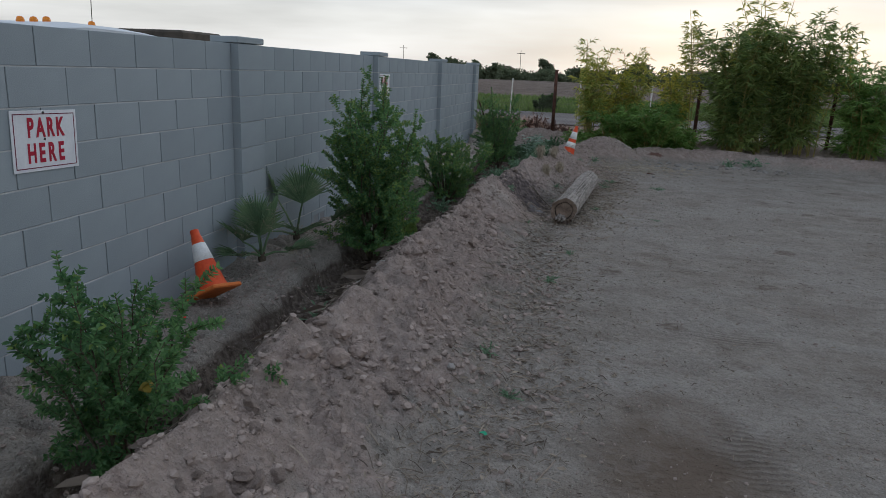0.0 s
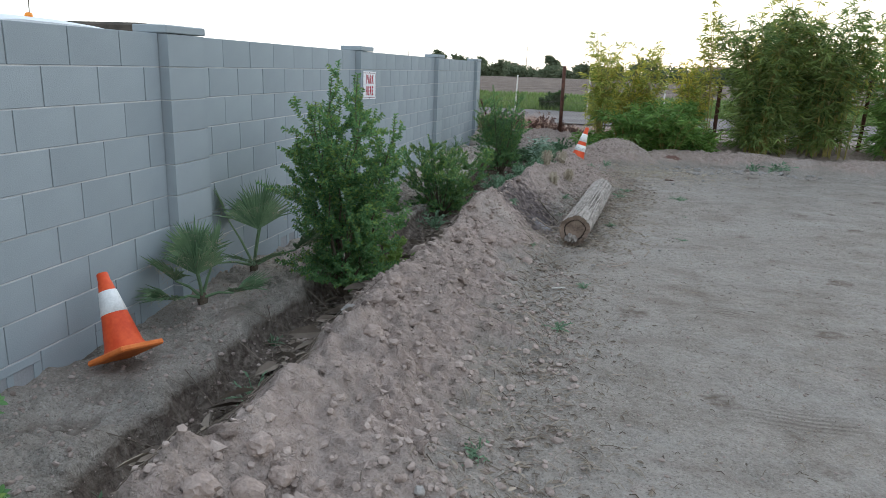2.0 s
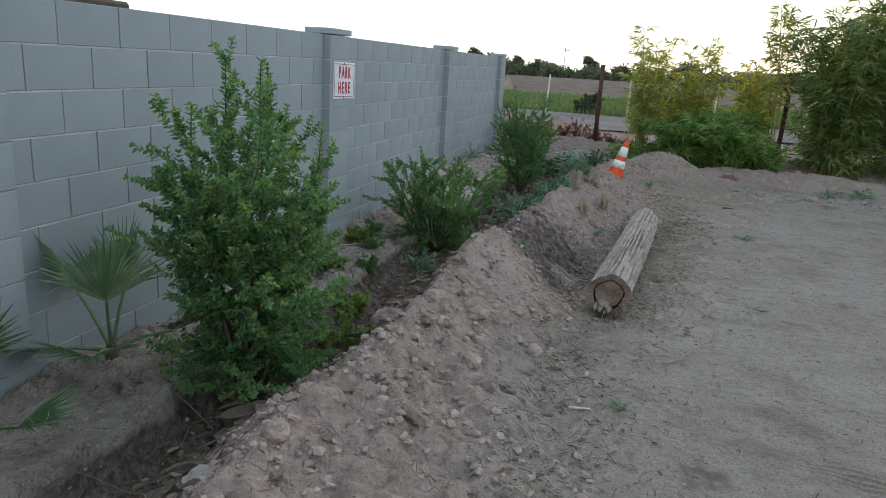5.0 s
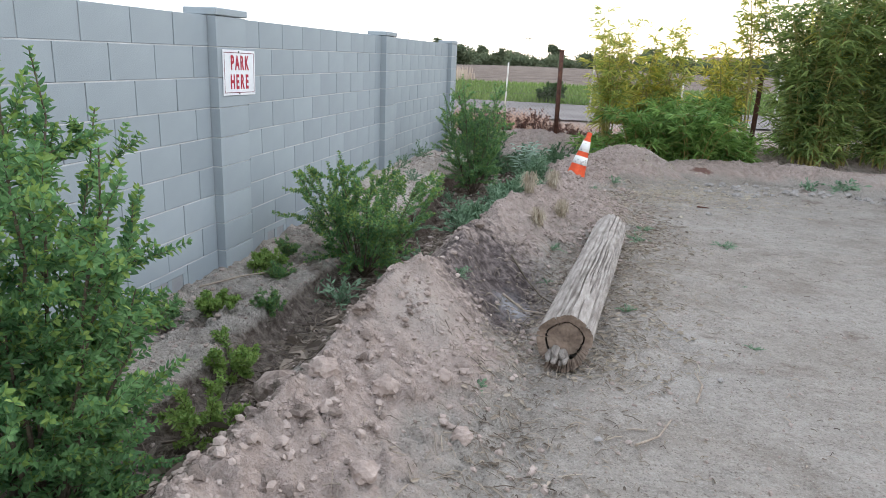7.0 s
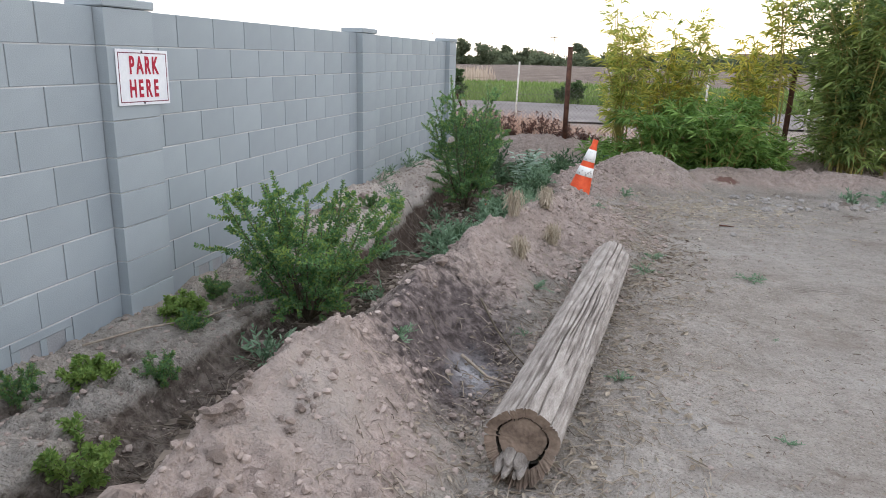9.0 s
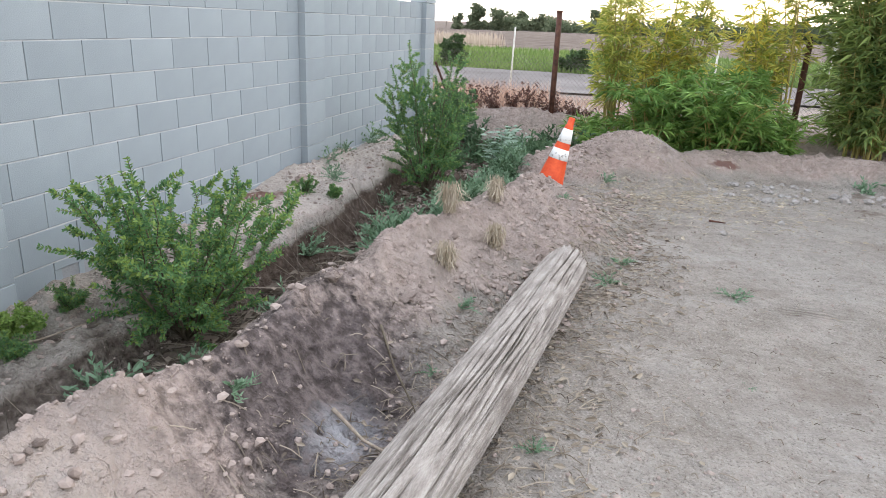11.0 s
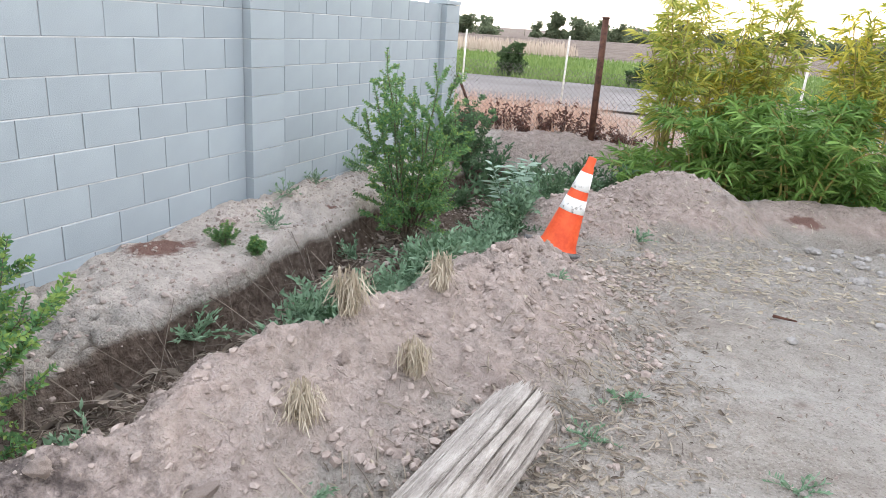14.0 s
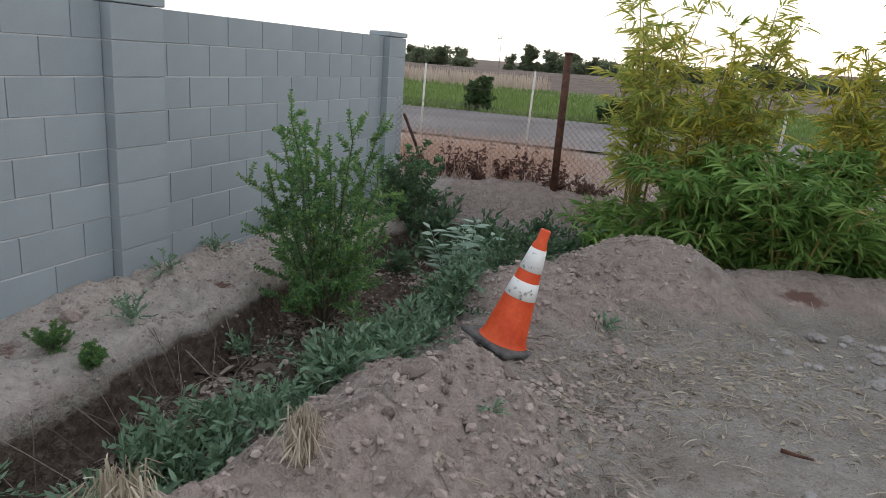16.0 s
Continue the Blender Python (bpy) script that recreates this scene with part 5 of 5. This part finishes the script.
def stone(x, y, r, label, mat, seed, flat=0.75, name="stone", sink=0.35):
    rng = random.Random(seed)
    bm = bmesh.new()
    bmesh.ops.create_icosphere(bm, subdivisions=3 if r > 0.04 else 2, radius=r)
    for v in bm.verts:
        k = noise.noise(v.co * (1.4 / r) + Vector((seed, 0, 0)))
        k2 = noise.noise(v.co * (4 / r) + Vector((0, seed, 0)))
        v.co = Vector((v.co.x * rng.uniform(0.96, 1.04), v.co.y, v.co.z * flat)) * (1 + 0.30 * k + 0.22 * k2 + 0.10 * noise.noise(v.co * (9 / r)))
    me = bpy.data.meshes.new(name)
    bm.to_mesh(me)
    bm.free()
    me.materials.append(mat)
    ob = new(name, me)
    ob.location = (x, y, gz(x, y) + r * flat * (1 - sink) * 0.6)
    ob.rotation_euler = (0, 0, rng.uniform(0, 6))
    return tagged(ob, label, "stone", "loose stones")


stone(-2.84, 9.08, 0.115, "large rounded dirt boulder on the berm", clod_soil, 1)
for i, (x, y, r) in enumerate(((-2.42, 8.62, 0.06), (-2.2, 8.75, 0.055), (-2.5, 6.95, 0.05), (-2.35, 6.1, 0.05), (-2.4, 5.0, 0.05), (-2.35, 4.8, 0.06), (-2.3, 4.95, 0.045), (-2.45, 4.7, 0.05), (-1.85, 8.7, 0.045), (-2.1, 8.2, 0.05), (-2.6, 7.4, 0.045), (-2.0, 9.0, 0.04), (-1.35, 14.59, 0.04), (-1.1, 15.19, 0.035), (-3.75, 13.79, 0.05), (-3.85, 14.59, 0.05), (-3.3, 16.19, 0.09), (-3.6, 12.019, 0.07))):
    stone(x, y, r, "rough tan clod of dry dirt", clod_soil, 10 + i)
stone(-1.72, 17.81, 0.13, "flat broken concrete slab by the rusty post", pale_stone, 55, 0.3)
stone(-2.86, 6.75, 0.085, "flat pale broken stone in the trench", pale_stone, 56, 0.3)
stone(-2.74, 6.9, 0.07, "flat pale broken stone in the trench", pale_stone, 57, 0.3)
for i in range(34):
    a, d = rng_c.uniform(0, 6.283), rng_c.random() ** 0.7
    stone(0.35 + math.cos(a) * d * 0.6, 15.83 + math.sin(a) * d * 0.42, rng_c.uniform(0.012, 0.05), "pale broken concrete rubble piece", pale_stone, 60 + i, 0.7)
for i in range(22):
    stone(rng_c.uniform(0.9, 2.6), rng_c.uniform(15.6, 16.2), rng_c.uniform(0.02, 0.05), "pale broken concrete rubble piece", pale_stone, 120 + i, 0.7)
for i, (x, y, r) in enumerate(((-1.86, 5.15, 0.022), (-1.75, 4.85, 0.018), (-1.7, 4.95, 0.015), (-1.3, 8.9, 0.02), (-0.7, 9.7, 0.015), (-1.62, 10.0, 0.025), (-0.2, 14.09, 0.03), (0.3, 14.59, 0.03))):
    stone(x, y, r, "small pale pebble on the dirt", pale_stone, 150 + i)


clod_kinds = []
for k in range(7):
    bm = bmesh.new()
    bmesh.ops.create_icosphere(bm, subdivisions=2, radius=1)
    for v in bm.verts:
        a = noise.noise(v.co * 1.3 + Vector((k * 7.1, 0, 0)))
        b = noise.noise(v.co * 3.1 + Vector((0, k * 5.3, 0)))
        v.co = Vector((v.co.x, v.co.y * 0.85, v.co.z * 0.6)) * (1 + 0.6 * a + 0.5 * b)
    me = bpy.data.meshes.new("dirt_clod")
    bm.to_mesh(me)
    bm.free()
    me.materials.append(clod_soil)
    clod_kinds.append(me)
for i in range(290):
    cx, cy, sp = rng_c.choice(((-2.35, 4.75, 0.28), (-2.3, 5.6, 0.3), (-2.4, 7.0, 0.3), (-2.3, 8.0, 0.35), (-2.3, 8.6, 0.3), (-2.4, 6.3, 0.3), (-2.0, 13.09, 0.3), (-1.6, 13.79, 0.25), (-2.45, 9.3, 0.2), (-1.5, 16.09, 0.4), (-2.3, 11.414, 0.3), (-2.45, 3.9, 0.25)))
    x, y = rng_c.gauss(cx, sp * 0.6), rng_c.gauss(cy, sp)
    r = 0.012 + 0.034 * rng_c.random() ** 3
    ob = new("dirt_clod", clod_kinds[i % 7])
    ob.location, ob.scale = (x, y, gz(x, y) + r * 0.3), (r, r, r)
    ob.rotation_euler = (rng_c.uniform(-0.6, 0.6), rng_c.uniform(-0.6, 0.6), rng_c.uniform(0, 6))
    tagged(ob, "rough clod of dry tan dirt on the berm", "clod", "dirt clods")


def clod_field(name, count, x0, x1, y0, y1, sizes, mat, label, chance):
    q = Geo()
    xs, ys = np.random.uniform(x0, x1, count), np.random.uniform(y0, y1, count)
    zs = ground_z(xs, ys)
    kept = np.random.random(count) < chance(xs, ys)
    for x, y, z in zip(xs[kept], ys[kept], zs[kept]):
        r = sizes[0] + (sizes[1] - sizes[0]) * rng_c.random() ** 5
        q.clod((x, y, z + r * 0.25), r, rng_c)
    tagged(new(name, q.mesh(name, mat)), label, "soil", "", "stuff")


def on_berm(x, y):
    fx, ex = np.interp(y, FOOT_Y, FOOT_X), np.interp(y, EDGE_Y, EDGE_X)
    patch = lattice_noise(x, y, 0.5, 41)
    inside = ((x > ex + 0.25) & (x < fx + 0.15 + 0.2 * np.random.random(len(x)))) | (y > 15)
    ash = np.exp(-((x + 2.0) / 0.5) ** 2 - ((y - 10.6) / 0.8) ** 2)
    return inside * (0.5 + 0.65 * patch) * (1 - ash)


clod_field("soil_clods", 62000, -3.3, -0.8, 2.6, 17.0, (0.0035, 0.026), crumb_soil, "loose crumbled dirt clods on the berm", on_berm)
clod_field("soil_crumbs", 16000, -1.9, 2.5, 3.0, 16.4, (0.003, 0.014), crumb_soil, "small crumbs of soil on the lot", lambda x, y: np.exp(-np.maximum(0, x + 1.4) * 0.9))
clod_field("shelf_crumbs", 6000, -4.0, -3.2, 4.0, 17.0, (0.003, 0.02), crumb_soil, "small crumbs of soil beside the wall", lambda x, y: 1 + 0 * x)


def litter(name, count, label, where, mat, lens):
    q = Geo()
    xs, ys = where(count)
    az, ln = np.random.uniform(0, 6.283, count), np.random.uniform(lens[0], lens[1], count)
    ex, ey = xs + np.cos(az) * ln, ys + np.sin(az) * ln
    for x, y, z, x2, y2, z2, w in zip(xs, ys, ground_z(xs, ys), ex, ey, ground_z(ex, ey), ln):
        if rng_c.random() < 0.6:
            q.tube([(x, y, z + 0.006), ((x + x2) / 2, (y + y2) / 2, (z + z2) / 2 + rng_c.uniform(0.006, 0.02)), (x2, y2, z2 + 0.006)], rng_c.uniform(0.0012, 0.003), 3, False)
        else:
            q.leaf((x, y, z + 0.008), (x2 - x, y2 - y, rng_c.uniform(-0.01, 0.02)), w * 0.5, w * 0.2, rng_c)
    tagged(new(name, q.mesh(name, mat)), label, "litter", "", "stuff")


def in_trench(n):
    ys = np.random.uniform(3.5, 15.69, n)
    return np.interp(ys, EDGE_Y, EDGE_X) + 0.15 + np.random.uniform(0, 0.5, n), ys


def at_foot(n):
    ys = np.random.uniform(3.2, 15.19, n)
    return np.interp(ys, FOOT_Y, FOOT_X) + np.random.normal(0.05, 0.22, n), ys


def by_log(n):
    ys = np.random.uniform(9.5, 13.3, n)
    return -1.4 + 0.085 * (ys - 9.6) + np.random.normal(0.12, 0.24, n), ys


def far_patch(n):
    return np.random.normal(-0.5, 0.6, n), np.random.normal(15.3, 0.55, n)


litter("trench_litter", 7000, "dead twigs and leaves in the trench", in_trench, twig_mat, (0.03, 0.16))
litter("trench_twigs", 1500, "long dark dead twigs lying in the trench", in_trench, twig_mat, (0.14, 0.38))
litter("foot_litter", 5200, "dry stems and leaves along the berm", at_foot, litter_mat, (0.02, 0.10))
litter("log_litter", 1500, "dry straw and twigs round the log", by_log, dull_straw, (0.03, 0.12))
def on_lot(n):
    return -1.3 + 3.6 * np.random.random(n) ** 1.4, np.random.uniform(3.0, 16.39, n)


litter("lot_litter", 3800, "dark specks of dead leaf on the lot", on_lot, litter_mat, (0.012, 0.05))
litter("straw_litter", 1300, "scattered dry straw on the lot", far_patch, straw, (0.03, 0.13))


def stick(pts, r, label, mat=None):
    q = Geo()
    pts = [(x, y, gz(x, y) + r + dz) for x, y, dz in pts]
    q.tube(pts, [r * (1 - 0.5 * k / (len(pts) - 1)) for k in range(len(pts))], 6)
    tagged(new("stick", q.mesh("stick", mat or stick_mat, True)), label, "stick", "loose sticks")


stick([(-1.98, 11.15, 0.02), (-1.85, 10.98, 0.03), (-1.72, 10.85, 0.01), (-1.6, 10.62, 0.01)], 0.007, "bent bare brown stick on the berm", bark)
stick([(-1.95, 10.55, 0.02), (-1.8, 10.5, 0.02), (-1.66, 10.42, 0.02)], 0.009, "short grey stick in the ash")
stick([(-0.29, 14.42, 0.0), (-0.23, 14.4, 0.004), (-0.16, 14.4, 0.0)], 0.011, "short dark brown stick on the lot", rust)
stick([(-3.9, 10.1, 0.02), (-3.75, 10.4, 0.03), (-3.6, 10.75, 0.02), (-3.55, 11.0, 0.02)], 0.007, "long dry stem beside the wall")
stick([(-1.15, 8.9, 0.0), (-1.05, 9.0, 0.0), (-0.98, 9.2, 0.0)], 0.006, "thin dry twig on the lot")
stick([(-0.85, 9.4, 0.0), (-0.8, 9.6, 0.0), (-0.82, 9.75, 0.0)], 0.006, "thin dry twig on the lot")
stick([(-1.6, 8.2, 0.0), (-1.5, 8.21, 0.0)], 0.009, "short pale wood splinter on the dirt", post_white)
stick([(-1.35, 4.4, 0.0), (-1.28, 4.6, 0.0)], 0.005, "thin pale twig on the dirt")
q = Geo()
q.clod((-1.62, 4.72, gz(-1.62, 4.72) + 0.01), 0.022, rng_c, 0.4)
tagged(new("plastic_scrap", q.mesh("plastic_scrap", plastic_green)), "small crumpled green plastic scrap", "scrap")
for x, y, z in ((-2.95, 4.45, 0.5), (-2.75, 15.09, -0.1)):
    q = Geo()
    for k in range(6):
        q.leaf((0, 0, 0), (math.cos(k), math.sin(k), 0.5), 0.03, 0.02, rng_c)
    p = tagged(new("red_flower", q.mesh("red_flower", red_petal)), "small bright red pomegranate flower", "flower", "red flowers")
    p.location = (x, y, z)
